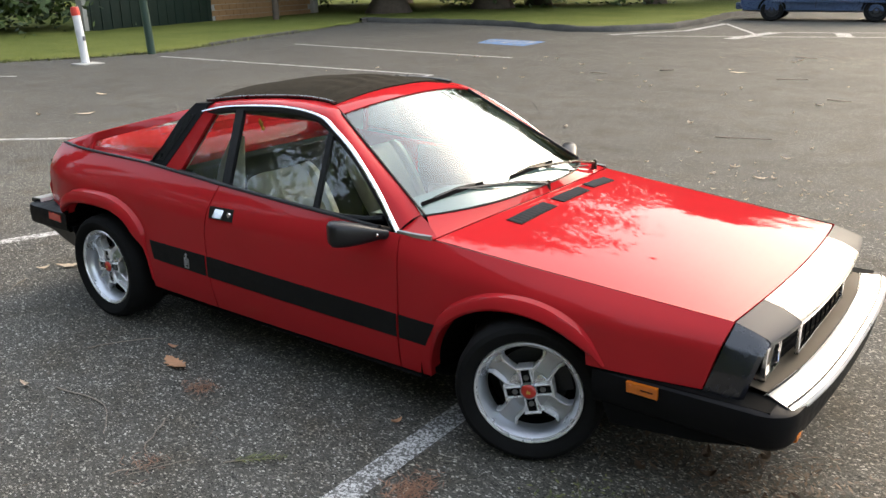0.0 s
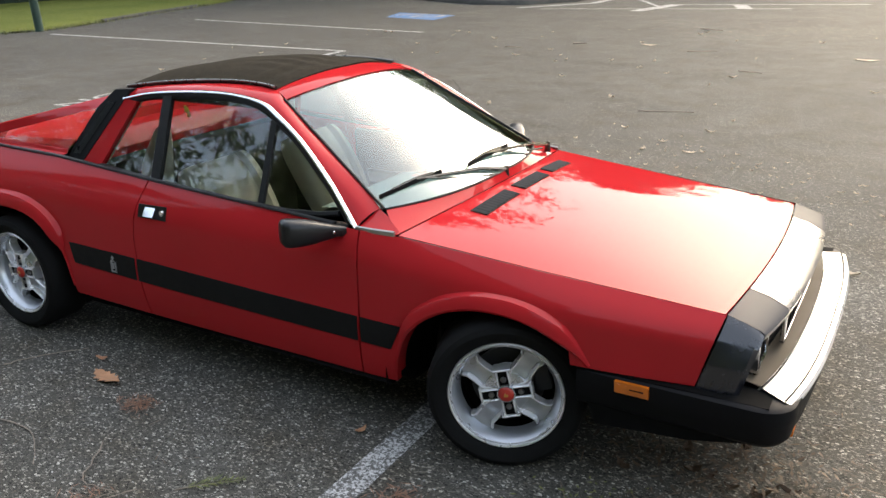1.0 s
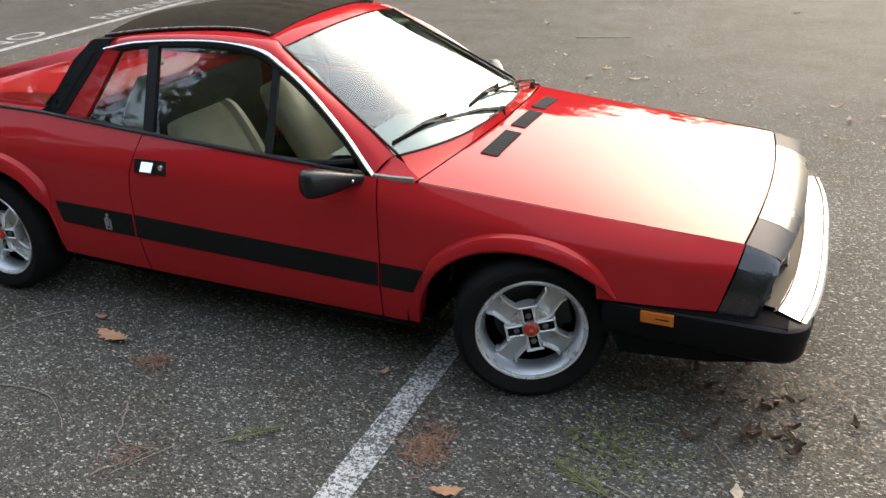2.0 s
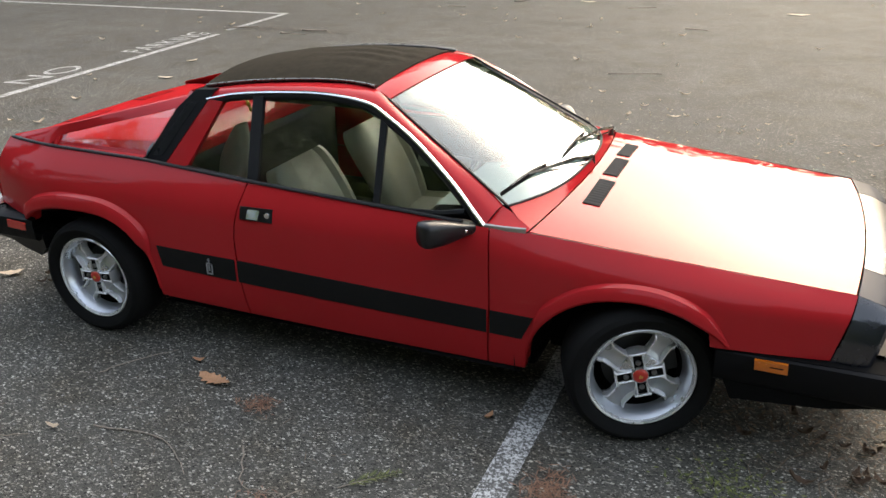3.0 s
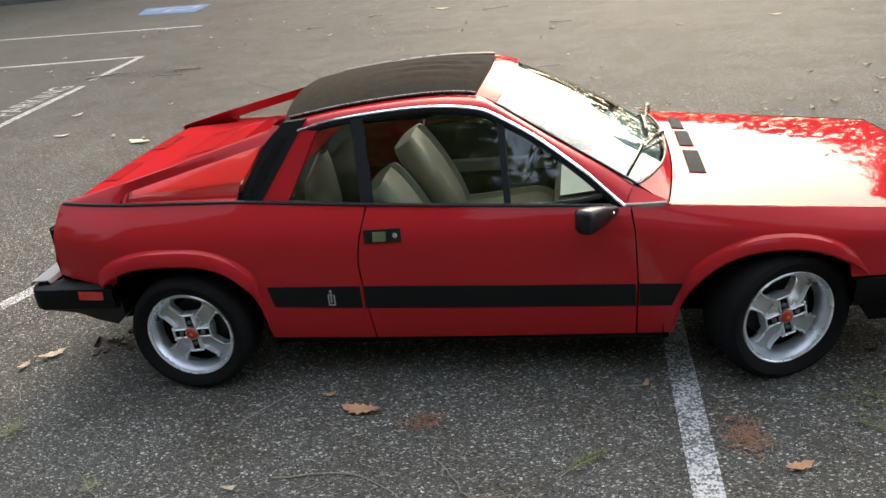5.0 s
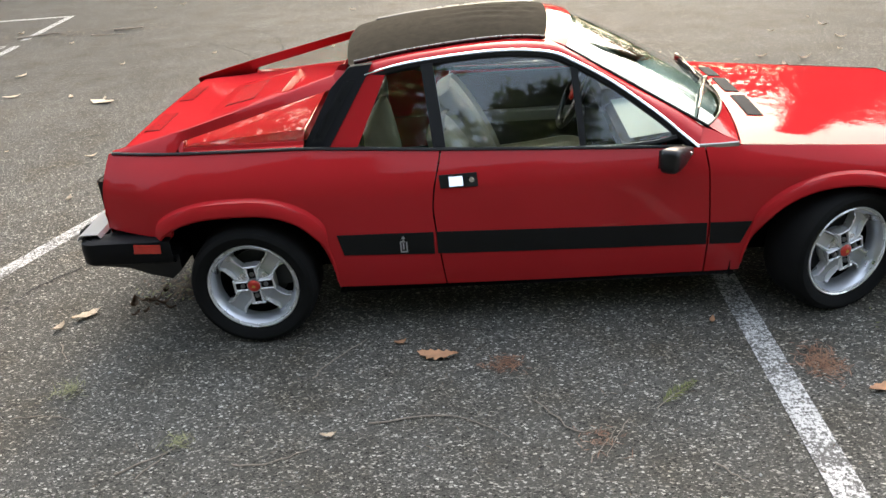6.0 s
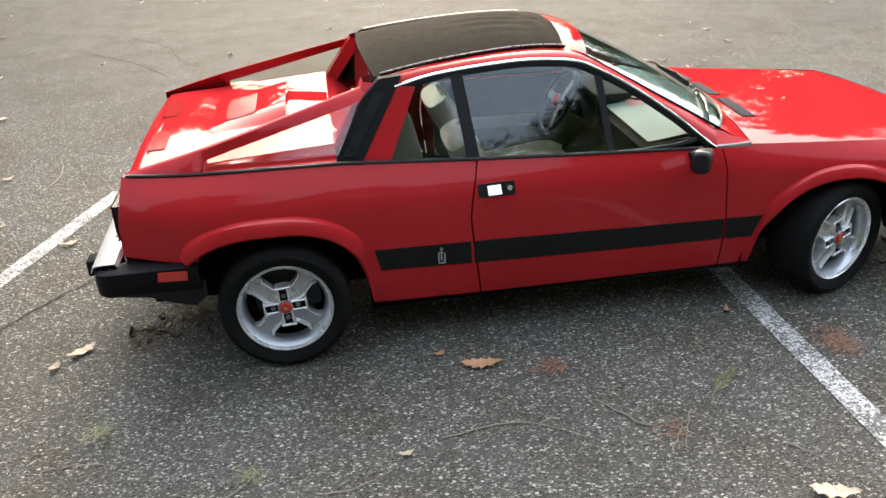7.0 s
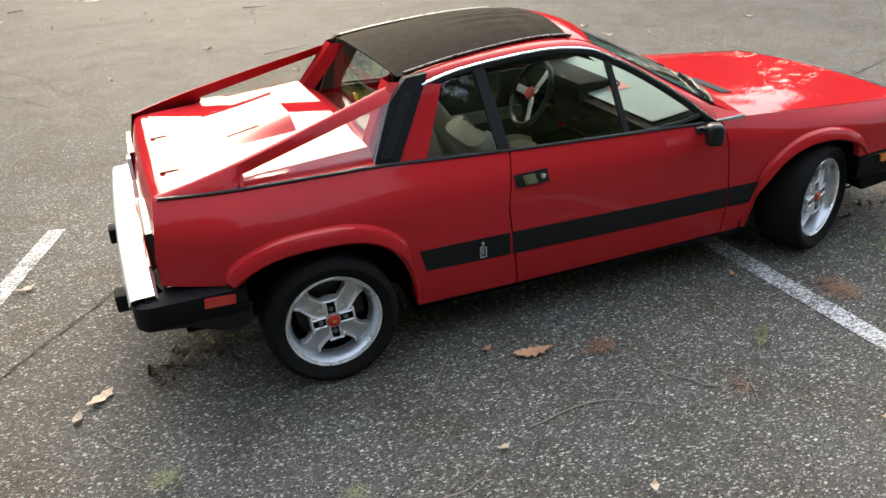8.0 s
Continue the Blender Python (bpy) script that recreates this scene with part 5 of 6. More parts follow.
for a, b in zip(edge, edge[1:]):
    m = max(1, min(12, int((b - a).length / 0.4)))
    fine += [a.lerp(b, k / m) for k in range(m)]
fine.append(edge[-1])
rng = random.Random(4)
rows = []
for p in fine:
    d = (p - Vector((2, 8, 0))).normalized()
    row = []
    for dist, z in ((0.06, 0.02), (0.25, 0.06), (0.7, 0.06), (2, 0.055), (4, 0.05), (8, 0.04), (16, 0.06), (40, 0.15), (420, 1.0)):
        j = rng.uniform(-0.015, 0.015) if dist < 20 else 0
        row.append(p + d * (dist + (rng.uniform(-0.05, 0.05) if dist < 0.1 else 0)) + Vector((0, 0, z + j)))
    rows.append(row)
tagged(part("grass", sheet(rows), GRASS, None), "mown green lawn with dry patches beside the car park", "lawn", kind="structure")
tr = random.Random(61)
tufts = bmesh.new()
for p in fine:
    if not (-16.0 < p.x and -4.0 < p.y < 16.0):
        continue
    d = (p - Vector((2, 8, 0))).normalized()
    q = Vector((-d.y, d.x, 0))
    for k in range(60):
        c = p + q * tr.uniform(-0.25, 0.25) + d * (abs(tr.gauss(0, 0.12)) - 0.07)
        hgt, wd, a = tr.uniform(0.0, 0.05), tr.uniform(0.004, 0.010), tr.uniform(0, 6.28)
        e = Vector((math.cos(a), math.sin(a), 0))
        base = Vector((c.x, c.y, 0.0))
        top = base + Vector((tr.uniform(-0.05, 0.05), tr.uniform(-0.05, 0.05), hgt + 0.05))
        tufts.faces.new([tufts.verts.new(v) for v in (base - e * wd, base + e * wd, top)])
me = bpy.data.meshes.new("edge_grass")
tufts.to_mesh(me)
tufts.free()
me.materials.append(TUFT)
tagged(new("edge_grass", me), "ragged grass blades along the lawn edge", "grass", kind="stuff")
kr = [i for i, p in enumerate(fine) if p.x > -17.8 and p.y > 19.0 or (p.x > -12.7 and p.y > 17.5)]
rows = []
for i in kr:
    p = fine[i]
    d = (p - Vector((2, 8, 0))).normalized()
    r = lambda: rng.uniform(-0.02, 0.02)
    rows.append([p + d * (-0.10 + r()) + Vector((0, 0, -0.01)), p + d * (-0.06 + r()) + Vector((0, 0, 0.11 + r())), p + d * (0.08 + r()) + Vector((0, 0, 0.16 + r())), p + d * (0.22 + r()) + Vector((0, 0, 0.06))])
tagged(part("kerb", sheet(rows), KERB, None, sharp=60), "dark mossy kerb edging the lawn", "kerb", kind="structure")
rows = []
for p in [q for q in fine if 10.2 < q.y < 15.0 and q.x < -13]:
    d = (p - Vector((2, 8, 0))).normalized()
    rows.append([p + d * -0.06 + Vector((0, 0, -0.01)), p + d * -0.05 + Vector((0, 0, 0.05)), p + d * 0.06 + Vector((0, 0, 0.07)), p + d * 0.12])
tagged(part("edging", sheet(rows), KERB, None, sharp=60), "low worn concrete edging of the lawn", "edging", kind="structure")

# ---- posts ----
b = thing("bollard", "white round bollard with a red cap on concrete", "bollard", at=(-12.92, 6.30, 0))
bm = bmesh.new()
tube([(0, 0, 0), (-0.02, -0.01, 0.45), (-0.05, -0.03, 0.92)], 0.075, 20, bm)
part("shaft", bm, WHITE, b)
part("cap", tube([(-0.05, -0.03, 0.90), (-0.057, -0.035, 1.00), (-0.06, -0.037, 1.05), (-0.06, -0.037, 1.06)], [0.080, 0.080, 0.068, 0.03], 20), POSTRED, b, "red cap")
part("reflector", box(0.062, 0.085, -0.03, 0.02, 0.44, 0.52, 0.006), GREYMETAL, b)
part("footing", box(-0.16, 0.30, -0.22, 0.22, 0.0, 0.02, 0.006), CONC, b, "flat concrete footing")
g = thing("steel_post", "dark green painted round steel post at the lawn edge", "post", at=(-13.66, 8.30, 0))
part("pole", tube([(0, 0, 0), (-0.03, -0.06, 1.6), (-0.06, -0.12, 3.4)], 0.085, 16), POSTGREEN, g)
part("post_cap", tube([(-0.06, -0.12, 3.4), (-0.06, -0.12, 3.46)], 0.095, 16), POSTGREEN, g)

# ---- park building ----
h = thing("park_building", "low building with dark green sheet doors and tan brick wall", "building", at=(-21.9, 11.9, 0.0), rz=100.5)
part("door_panel", box(0.0, 5.6, -0.02, 0.10, 0, 3.0, 0.01), SHED, h, "dark green sheet metal door")
for k in range(14):
    part("door_rib", box(0.15 + 0.4 * k, 0.19 + 0.4 * k, -0.045, -0.02, 0.05, 2.95, 0.004), SHED, h)
part("corner_pier", box(-0.16, 0.0, -0.06, 0.2, 0, 3.1, 0.01), CONC, h, "pale concrete corner pier")
for k in range(13):
    off = 0.0 if k % 2 else 0.2
    for j in range(15):
        x = 5.6 + 0.4 * j + off
        part("brick", box(x + 0.005, x + 0.39, 0.0, 0.12, 0.2 * k + 0.005, 0.2 * k + 0.192), BRICK, h, smooth=False)
part("mortar_wall", box(5.6, 11.9, 0.02, 0.30, 0, 2.75), CONC, h)
part("end_pier", box(11.85, 12.2, -0.12, 0.4, 0, 2.8, 0.01), CONC, h)
part("roof_slab", prism([(-0.4, -0.7, 2.95), (12.6, -0.7, 2.95), (12.6, 6.5, 2.95), (6.3, 6.5, 2.95)], (0, 0, 0.3)), SHED, h, "dark flat roof", smooth=False)
part("back_wall", box(6.2, 12.15, 5.7, 6.0, 0, 2.95), CONC, h)
part("side_wall", prism([(0.0, 0.2, 0), (0.35, 0.2, 0), (6.45, 5.8, 0), (6.1, 5.8, 0)], (0, 0, 2.95)), CONC, h, smooth=False)
part("side_wall", box(11.85, 12.15, 0.3, 5.7, 0, 2.95), CONC, h)
dk = thing("wooden_post", "dark wooden post standing on the lawn", "post", at=(-21.2, 18.9, 0.05))
part("shaft", tube([(0, 0, -0.1), (0.01, 0, 1.2), (0.02, 0, 2.6)], 0.12, 12), BARK, dk)


# ---- trees ----
def tree_parts(kind, seed, height, spread, trunk_r, leaf, clumps, per, size, low=0.28):
    """Trunk with limbs, and a crown of small leaf clumps, as two bmeshes."""
    r = random.Random(seed)
    wood = bmesh.new()
    tp = [(0, 0, -0.1), (0.05, 0.03, height * 0.12), (r.uniform(-.3, .3), r.uniform(-.3, .3), height * 0.45), (r.uniform(-.4, .4), r.uniform(-.4, .4), height * 0.97)]
    path = curve(tp, 12)
    tube(path, [trunk_r * (1.75 if i == 0 else 1.15 if i == 1 else 1 - 0.085 * i) for i in range(12)], 12, wood)
    crown = bmesh.new()
    for c in range(clumps):
        t = low + (1 - low) * (c + 0.5) / clumps
        if kind == "layered":
            t = low + (1 - low) * (c // 5 + 0.5) / math.ceil(clumps / 5)
        base = path[min(10, int(t * 11))].lerp(path[min(11, int(t * 11) + 1)], t * 11 - int(t * 11))
        az = c * 2.399 + r.uniform(-0.4, 0.4)
        if kind == "cone":
            reach = spread * (1.02 - t) * r.uniform(0.7, 1.1) + 0.25
            drop = -0.18 * reach
        elif kind == "layered":
            reach = spread * (1.08 - t ** 5) * r.uniform(0.5, 1.1)
            drop = -0.06 * reach
        else:
            reach = spread * math.sqrt(max(0.05, 1 - ((t - 0.62) / 0.42) ** 2)) * r.uniform(0.55, 1.1)
            drop = reach * r.uniform(0.05, 0.45)
        tip = base + Vector((math.cos(az) * reach, math.sin(az) * reach, drop))
        mid = base.lerp(tip, 0.5) + Vector((0, 0, 0.08 * reach))
        if c % (1 if kind == "cone" else 2) == 0:
            tube([base, mid, tip], [max(0.02, trunk_r * 0.30 * (1.1 - t)), max(0.015, trunk_r * 0.18 * (1.1 - t)), 0.012], 5, wood, cap=False)
        for k in range(per):
            u = r.uniform(0.30, 1.08)
            q = base.lerp(tip, u) + Vector((0, 0, 0.08 * reach * math.sin(math.pi * min(1, u))))
            sc = 0.055 * reach + 0.14 if kind == "broad" else 0.16 * reach + 0.22
            q = q + Vector((r.gauss(0, sc), r.gauss(0, sc), r.gauss(0, sc * {"cone": 0.35, "layered": 0.13}.get(kind, 0.8))))
            a, b2 = r.uniform(0, 6.28), r.uniform(-0.9, 0.9)
            d1 = Vector((math.cos(a) * math.cos(b2), math.sin(a) * math.cos(b2), math.sin(b2)))
            d2 = d1.cross(Vector((r.uniform(-1, 1), r.uniform(-1, 1), r.uniform(-1, 1)))).normalized()
            L = size * r.uniform(0.6, 1.3)
            p = [q - d1 * L, q + d2 * L * 0.45, q + d1 * L, q - d2 * L * 0.45]
            crown.faces.new([crown.verts.new(v) for v in p])
    return wood, crown


def quick(name, bm, mat, parent):
    """A part straight from a large bmesh, left flat."""
    me = bpy.data.meshes.new(name)
    bm.to_mesh(me)
    bm.free()
    me.materials.append(mat)
    ob = new(name, me)
    ob.parent = parent
    return ob


def make_tree(label, kind, seed, height, spread, trunk_r, leaf, clumps, per, size, at, low=0.28):
    t = thing("tree", label, "tree", "trees round the car park", at=at)
    w, c = tree_parts(kind, seed, height, spread, trunk_r, leaf, clumps, per, size, low)
    part("trunk", w, BARK, t)
    quick("crown", c, leaf, t)
    return t


broad = make_tree("broad dark green tree with a thick trunk on the lawn", "broad", 11, 22.0, 8.0, 0.62, LEAF_B, 260, 380, 0.20, (-20.9, 24.9, 0.02), 0.20)
fir = make_tree("tall dark green conifer with drooping branches", "cone", 12, 17.0, 4.2, 0.34, LEAF_A, 200, 260, 0.125, (-25.5, 9.8, 0.02), 0.19)
wide = make_tree("wide olive green tree with an open crown", "broad", 13, 12.5, 5.0, 0.40, LEAF_B, 150, 110, 0.15, (-14.0, 36.0, 0.02), 0.25)
cedar = make_tree("dark cedar with flat layered branches beside the car park", "layered", 14, 18.0, 7.5, 0.40, LEAF_A, 85, 460, 0.15, (8.4, -24.6, 0.0), 0.20)
for k, (ob, x, y, rz, sc) in enumerate(((fir, -18.5, 33.0, 40, 1.25), (broad, -27.0, 33.0, 130, 0.8), (broad, -18.8, 29.5, 60, 1.02), (wide, -33.0, 20.0, 200, 1.1), (fir, -31.0, 27.0, 10, 1.1),
                                        (fir, 18.0, 36.0, 60, 1.1), (broad, 25.0, 31.0, 15, 0.68), (wide, 21.0, 40.0, 300, 1.2), (fir, 31.0, 24.0, 100, 1.1), (broad, 36.0, 14.0, 220, 0.64), (fir, 40.0, 4.0, 220, 1.0),
                                        (fir, -4.5, -16.5, 20, 1.3), (fir, -7.0, -15.5, 140, 1.4), (fir, -9.6, -14.6, 240, 1.3), (fir, -6.0, -19.5, 290, 1.6), (fir, -11.8, -13.6, 330, 1.0), (fir, -10.0, -18.0, 10, 1.2), (cedar, -20.0, -14.0, 75, 0.78), (cedar, -23.5, -9.0, 200, 0.74), (cedar, 1.2, -25.5, 50, 1.08), (cedar, -2.2, -26.5, 170, 0.98), (fir, 9.7, -17.6, 60, 1.5), (fir, 12.5, -15.5, 190, 1.4), (fir, 11.6, -19.5, 250, 1.6), (fir, 14.8, -13.0, 30, 1.0), (fir, -22.0, -3.0, 30, 0.9), (broad, -10.3, 43.0, 70, 0.61))):
    c = copy_thing(ob, pose(x, y, 0.02, 0, 0, rz))
    c.scale = (sc, sc, sc)


# far woods closing the horizon
r = random.Random(5)
crown = bmesh.new()
for k in range(150):
    az = radians(-75 + 150 * k / 149 + r.uniform(-0.4, 0.4))
    dist = r.uniform(66, 84)
    hgt = r.uniform(12, 17) * (0.72 if -10 < math.degrees(az) < 14 else 1.0)
    cx, cy = math.sin(az) * dist, math.cos(az) * dist
    for i in range(150):
        u = r.random()
        q = Vector((cx + r.gauss(0, 1.9) * (1.1 - u * 0.7), cy + r.gauss(0, 1.9) * (1.1 - u * 0.7), 0.4 + u * hgt))
        d1 = Vector((r.uniform(-1, 1), r.uniform(-1, 1), r.uniform(-1, 1))).normalized() * r.uniform(0.4, 0.9)
        d2 = d1.cross(Vector((r.uniform(-1, 1), r.uniform(-1, 1), r.uniform(-1, 1)))).normalized() * 0.4
        crown.faces.new([crown.verts.new(v) for v in (q - d1, q + d2, q + d1, q - d2)])
woods = bpy.data.meshes.new("distant_woods")
crown.to_mesh(woods)
crown.free()
woods.materials.append(LEAF_A)
tagged(new("distant_woods", woods), "dark green woods far behind the car park", "woods", kind="stuff")


# ---- blue minivan ----
def minivan(at, rz):
    v = thing("minivan", "blue minivan parked beyond the painted arrows", "car", at=at, rz=rz)
    prof = [(-1.92, 0.26), (-2.02, 0.52), (-1.96, 0.80), (-1.10, 1.02), (-0.98, 1.07), (-0.25, 1.66), (0.25, 1.75), (1.9, 1.72), (2.55, 1.62), (2.80, 1.05), (2.86, 0.60), (2.80, 0.25)]
    def hw(z):
        return ip(z, [(0.3, 0.90), (0.6, 0.97), (1.0, 0.95), (1.1, 0.92), (1.72, 0.68)])
    bm = bmesh.new()
    rows = []
    for i in range(11):
        u = -1 + i / 5
        e = 1 - 0.10 * abs(u) ** 6
        rows.append([(x * (1 - 0.05 * abs(u) ** 3), u * hw(z), 0.95 + (z - 0.95) * e) for x, z in prof])
    sheet(rows, True, bm)
    for i in (0, 10):
        bm.verts.ensure_lookup_table()
        bm.faces.new([bm.verts[i * 12 + k] for k in range(12)])
    part("body", bm, BLUEPAINT, v, sharp=30)
    for s in (-1, 1):
        y = lambda z: s * (hw(z) * 1.0 + 0.004)
        for o in (((-0.80, 1.12), (0.22, 1.12), (0.22, 1.60), (-0.22, 1.58)), ((0.30, 1.12), (1.35, 1.12), (1.35, 1.60), (0.30, 1.60)), ((1.43, 1.12), (2.55, 1.14), (2.40, 1.56), (1.43, 1.60))):
            part("side_window", prism([(x, y(z), z) for x, z in o], (0, -s * 0.02, 0)), SEAL, v, "dark side window", smooth=False)
        part("door_seam", box(0.25, 0.27, min(y(0.7), y(0.7) - s * 0.02), max(y(0.7), y(0.7) - s * 0.02), 0.4, 1.1), SEAL, v)
        hl = box(-1.98, -1.62, min(s * 0.60, s * 0.93), max(s * 0.60, s * 0.93), 0.66, 0.82, 0.03)
        part("headlight", hl, CHROME, v, "clear headlight")
        part("front_indicator", box(-1.66, -1.50, min(s * 0.80, s * 0.955), max(s * 0.80, s * 0.955), 0.68, 0.78, 0.02), AMBER, v)
        part("rub_strip", box(-1.0, 2.6, min(s * 0.95, s * 0.99), max(s * 0.95, s * 0.99), 0.55, 0.62, 0.01), BLUEPAINT, v)
        for x in (-0.98, 1.90):
            wl_ = new("wheel")
            wl_.parent = v
            wl_.matrix_basis = pose(x, s * 0.92, 0.335, 0, 0, 0 if s < 0 else 180)
            part("tyre", lathe([(0.20, 0.02), (0.22, -0.01), (0.30, -0.02), (0.33, 0.0), (0.335, 0.03), (0.335, 0.20), (0.30, 0.22)], 32), RUBBER, wl_)
            part("rim", lathe([(0.0, 0.03), (0.08, 0.0), (0.10, 0.03), (0.19, 0.02), (0.21, -0.005), (0.215, 0.02)], 24), SATIN, wl_)
            half = [[(q * math.cos(a_), y_, q * math.sin(a_)) for q, y_ in ((0.345, -0.03), (0.345, -0.045), (0.41, -0.045), (0.41, 0.0))] for a_ in [math.pi * (0.02 + 0.96 * k / 20) for k in range(21)]]
            part("arch", sheet(half), DARK, wl_)
    part("bumper", box(-2.08, -1.80, -0.85, 0.85, 0.34, 0.56, 0.06), BLUEPAINT, v)
    part("grille", box(-2.04, -1.94, -0.42, 0.42, 0.60, 0.78, 0.03), SATIN, v)
    part("number_plate", box(-2.10, -2.07, -0.26, 0.26, 0.40, 0.52, 0.004), WHITE, v)
    return v


minivan((-4.60, 25.75, 0.0), 8.0)


# ---- things lying on the ground ----
def leaf_mesh(size, lobes, seed, curl=0.012):
    r = random.Random(seed)
    n = 44
    rim, mid = [], []
    for k in range(n + 1):
        u = k / n
        w = math.sin(math.pi * min(1, u * 1.02)) ** 0.7 * 0.27
        w *= 0.62 + 0.38 * (1 - abs(((lobes * u + 0.35) % 1.0) * 2 - 1)) ** 1.3 * 1.15 if lobes else 1
        x = (u - 0.5) * size
        rim.append((x, w * size * r.uniform(0.92, 1.06)))
    rows = []
    for sgn in (1, 0, -1):
        rows.append([(x + (0.32 * w + 0.02 * size if sgn else 0), sgn * w * (0.92 if sgn > 0 else 0.80), curl * ((2 * x / size) ** 2 + (0.5 if sgn else 0.1)) + 0.004 + r.uniform(0, 0.003)) for x, w in rim])
    return rows


def fallen_leaf(x, y, size, rz, mat, lobes, seed, label):
    t = sheet(leaf_mesh(size, lobes, seed))
    ob = part("fallen_leaf", thicken(t, 0.0008), mat, None, smooth=False)
    ob.matrix_basis = pose(x, y, 0.002, 0, 0, rz)
    return tagged(ob, label, "leaf", "fallen leaves")


OAK = "dry orange-brown lobed oak leaf lying on the asphalt"
PALE = "pale curled dry leaf lying on the asphalt"
for i, (x, y, sz, rz, m, lb, lab) in enumerate((
        (-0.43, -0.951, 0.160, 172, DRYLEAF, 5, OAK), (-0.584, -0.853, 0.050, 20, DRYLEAF, 0, "small orange oval leaf lying on the asphalt"), (0.64, -0.79, 0.045, 70, DRYLEAF, 0, "small orange oval leaf lying on the asphalt"),
        (-2.01, -0.51, 0.13, 40, PALELEAF, 3, PALE), (-2.09, -0.61, 0.07, 70, PALELEAF, 0, PALE), (-0.78, -1.42, 0.055, 10, PALELEAF, 2, PALE), (0.47, -1.86, 0.15, 160, PALELEAF, 4, PALE), (-0.45, -1.79, 0.06, 60, PALELEAF, 2, PALE),
        (1.08, -1.27, 0.10, 20, DRYLEAF, 3, OAK), (1.84, -0.98, 0.08, 100, PALELEAF, 2, PALE), (-2.32, 0.62, 0.10, 20, PALELEAF, 2, PALE), (0.58, 3.71, 0.11, 10, PALELEAF, 3, PALE), (0.22, 3.67, 0.09, 80, PALELEAF, 3, PALE), (0.29, 4.0, 0.08, 30, PALELEAF, 3, PALE), (0.67, 3.77, 0.07, 140, PALELEAF, 3, PALE),
        (-4.48, 3.60, 0.15, 20, PALELEAF, 2, PALE), (-4.81, 4.44, 0.14, 70, PALELEAF, 3, PALE), (-3.86, 3.46, 0.10, 120, PALELEAF, 3, PALE), (-3.48, 3.23, 0.26, 160, PALELEAF, 2, PALE), (-7.13, 2.73, 0.22, 60, PALELEAF, 3, PALE), (-8.59, 3.88, 0.2, 10, PALELEAF, 2, PALE), (2.76, 7.47, 0.16, 0, PALELEAF, 2, PALE), (1.31, 9.99, 0.3, 0, PALELEAF, 2, PALE), (-1.85, 10.62, 0.25, 0, PALELEAF, 2, PALE), (-2.95, 1.75, 0.08, 40, PALELEAF, 2, PALE), (-2.75, 0.95, 0.07, 90, PALELEAF, 2, PALE))):
    fallen_leaf(x, y, sz, rz, m, lb, 30 + i, lab)
# scattered pale leaves further off
rng = random.Random(21)
leaf_me = [bpy.data.meshes.new("fallen_leaf") for k in range(3)]
for k, me in enumerate(leaf_me):
    b = thicken(sheet(leaf_mesh(0.10, (0, 2, 3)[k], 60 + k, 0.02)), 0.0008)
    b.to_mesh(me)
    b.free()
    me.materials.append(PALELEAF)
for k in range(120):
    x, y = rng.uniform(-8, 8), rng.uniform(1.3, 13)
    ob = new("fallen_leaf", leaf_me[k % 3])
    s = rng.uniform(0.3, 1.1)
    ob.matrix_basis = pose(x, y, 0.002, 0, 0, rng.uniform(0, 360)) @ Matrix.Diagonal((s, s, s, 1))
    tagged(ob, "small pale dry leaf scattered on the asphalt", "leaf", "fallen leaves")
for k in range(70):
    u = rng.random()
    ob = new("fallen_leaf", leaf_me[k % 3])
    s = rng.uniform(0.18, 0.55)
    ob.matrix_basis = pose(-0.1 + 2.9 * u + rng.gauss(0, 0.25), 3.9 - 1.6 * u + rng.gauss(0, 0.32), 0.002, 0, 0, rng.uniform(0, 360)) @ Matrix.Diagonal((s, s, s, 1))
    tagged(ob, "small pale dry leaf scattered on the asphalt", "leaf", "fallen leaves")
# dull brown leaves blown against the bumpers
brown_me = [bpy.data.meshes.new("fallen_leaf") for k in range(3)]
for k, me in enumerate(brown_me):
    b = thicken(sheet(leaf_mesh(0.07, (0, 2, 3)[k], 80 + k, 0.022)), 0.0008)
    b.to_mesh(me)
    b.free()
    me.materials.append(BROWNLEAF)
for k in range(34):
    x, y = (1.86 + rng.gauss(0, 0.17), -0.58 + rng.gauss(0, 0.10)) if k < 22 else (-1.66 + rng.gauss(0, 0.09), -0.42 + rng.gauss(0, 0.07))
    ob = new("fallen_leaf", brown_me[k % 3])
    s = rng.uniform(0.5, 1.1)
    ob.matrix_basis = pose(x, y, 0.004, rng.uniform(-14, 14), rng.uniform(-14, 14), rng.uniform(0, 360)) @ Matrix.Diagonal((s, s, s, 1))
    tagged(ob, "small curled brown leaf lying beside the bumper", "leaf", "fallen leaves")


def stick(pts, r, label="thin dry twig lying on the asphalt"):
    p = curve([(x, y, r + 0.001) for x, y in pts], 3 * len(pts) + 2)
    rg = random.Random(int(abs(pts[0][0]) * 1000))
    p = [q + Vector((rg.uniform(-.006, .006), rg.uniform(-.006, .006), abs(rg.uniform(-.003, .004)))) for q in p]
    n = len(p)
    ob = part("twig", tube(p, [0.68 * r * (1 - 0.6 * i / n) for i in range(n)], 6), TWIG, None)
    return tagged(ob, label, "twig", "twigs")


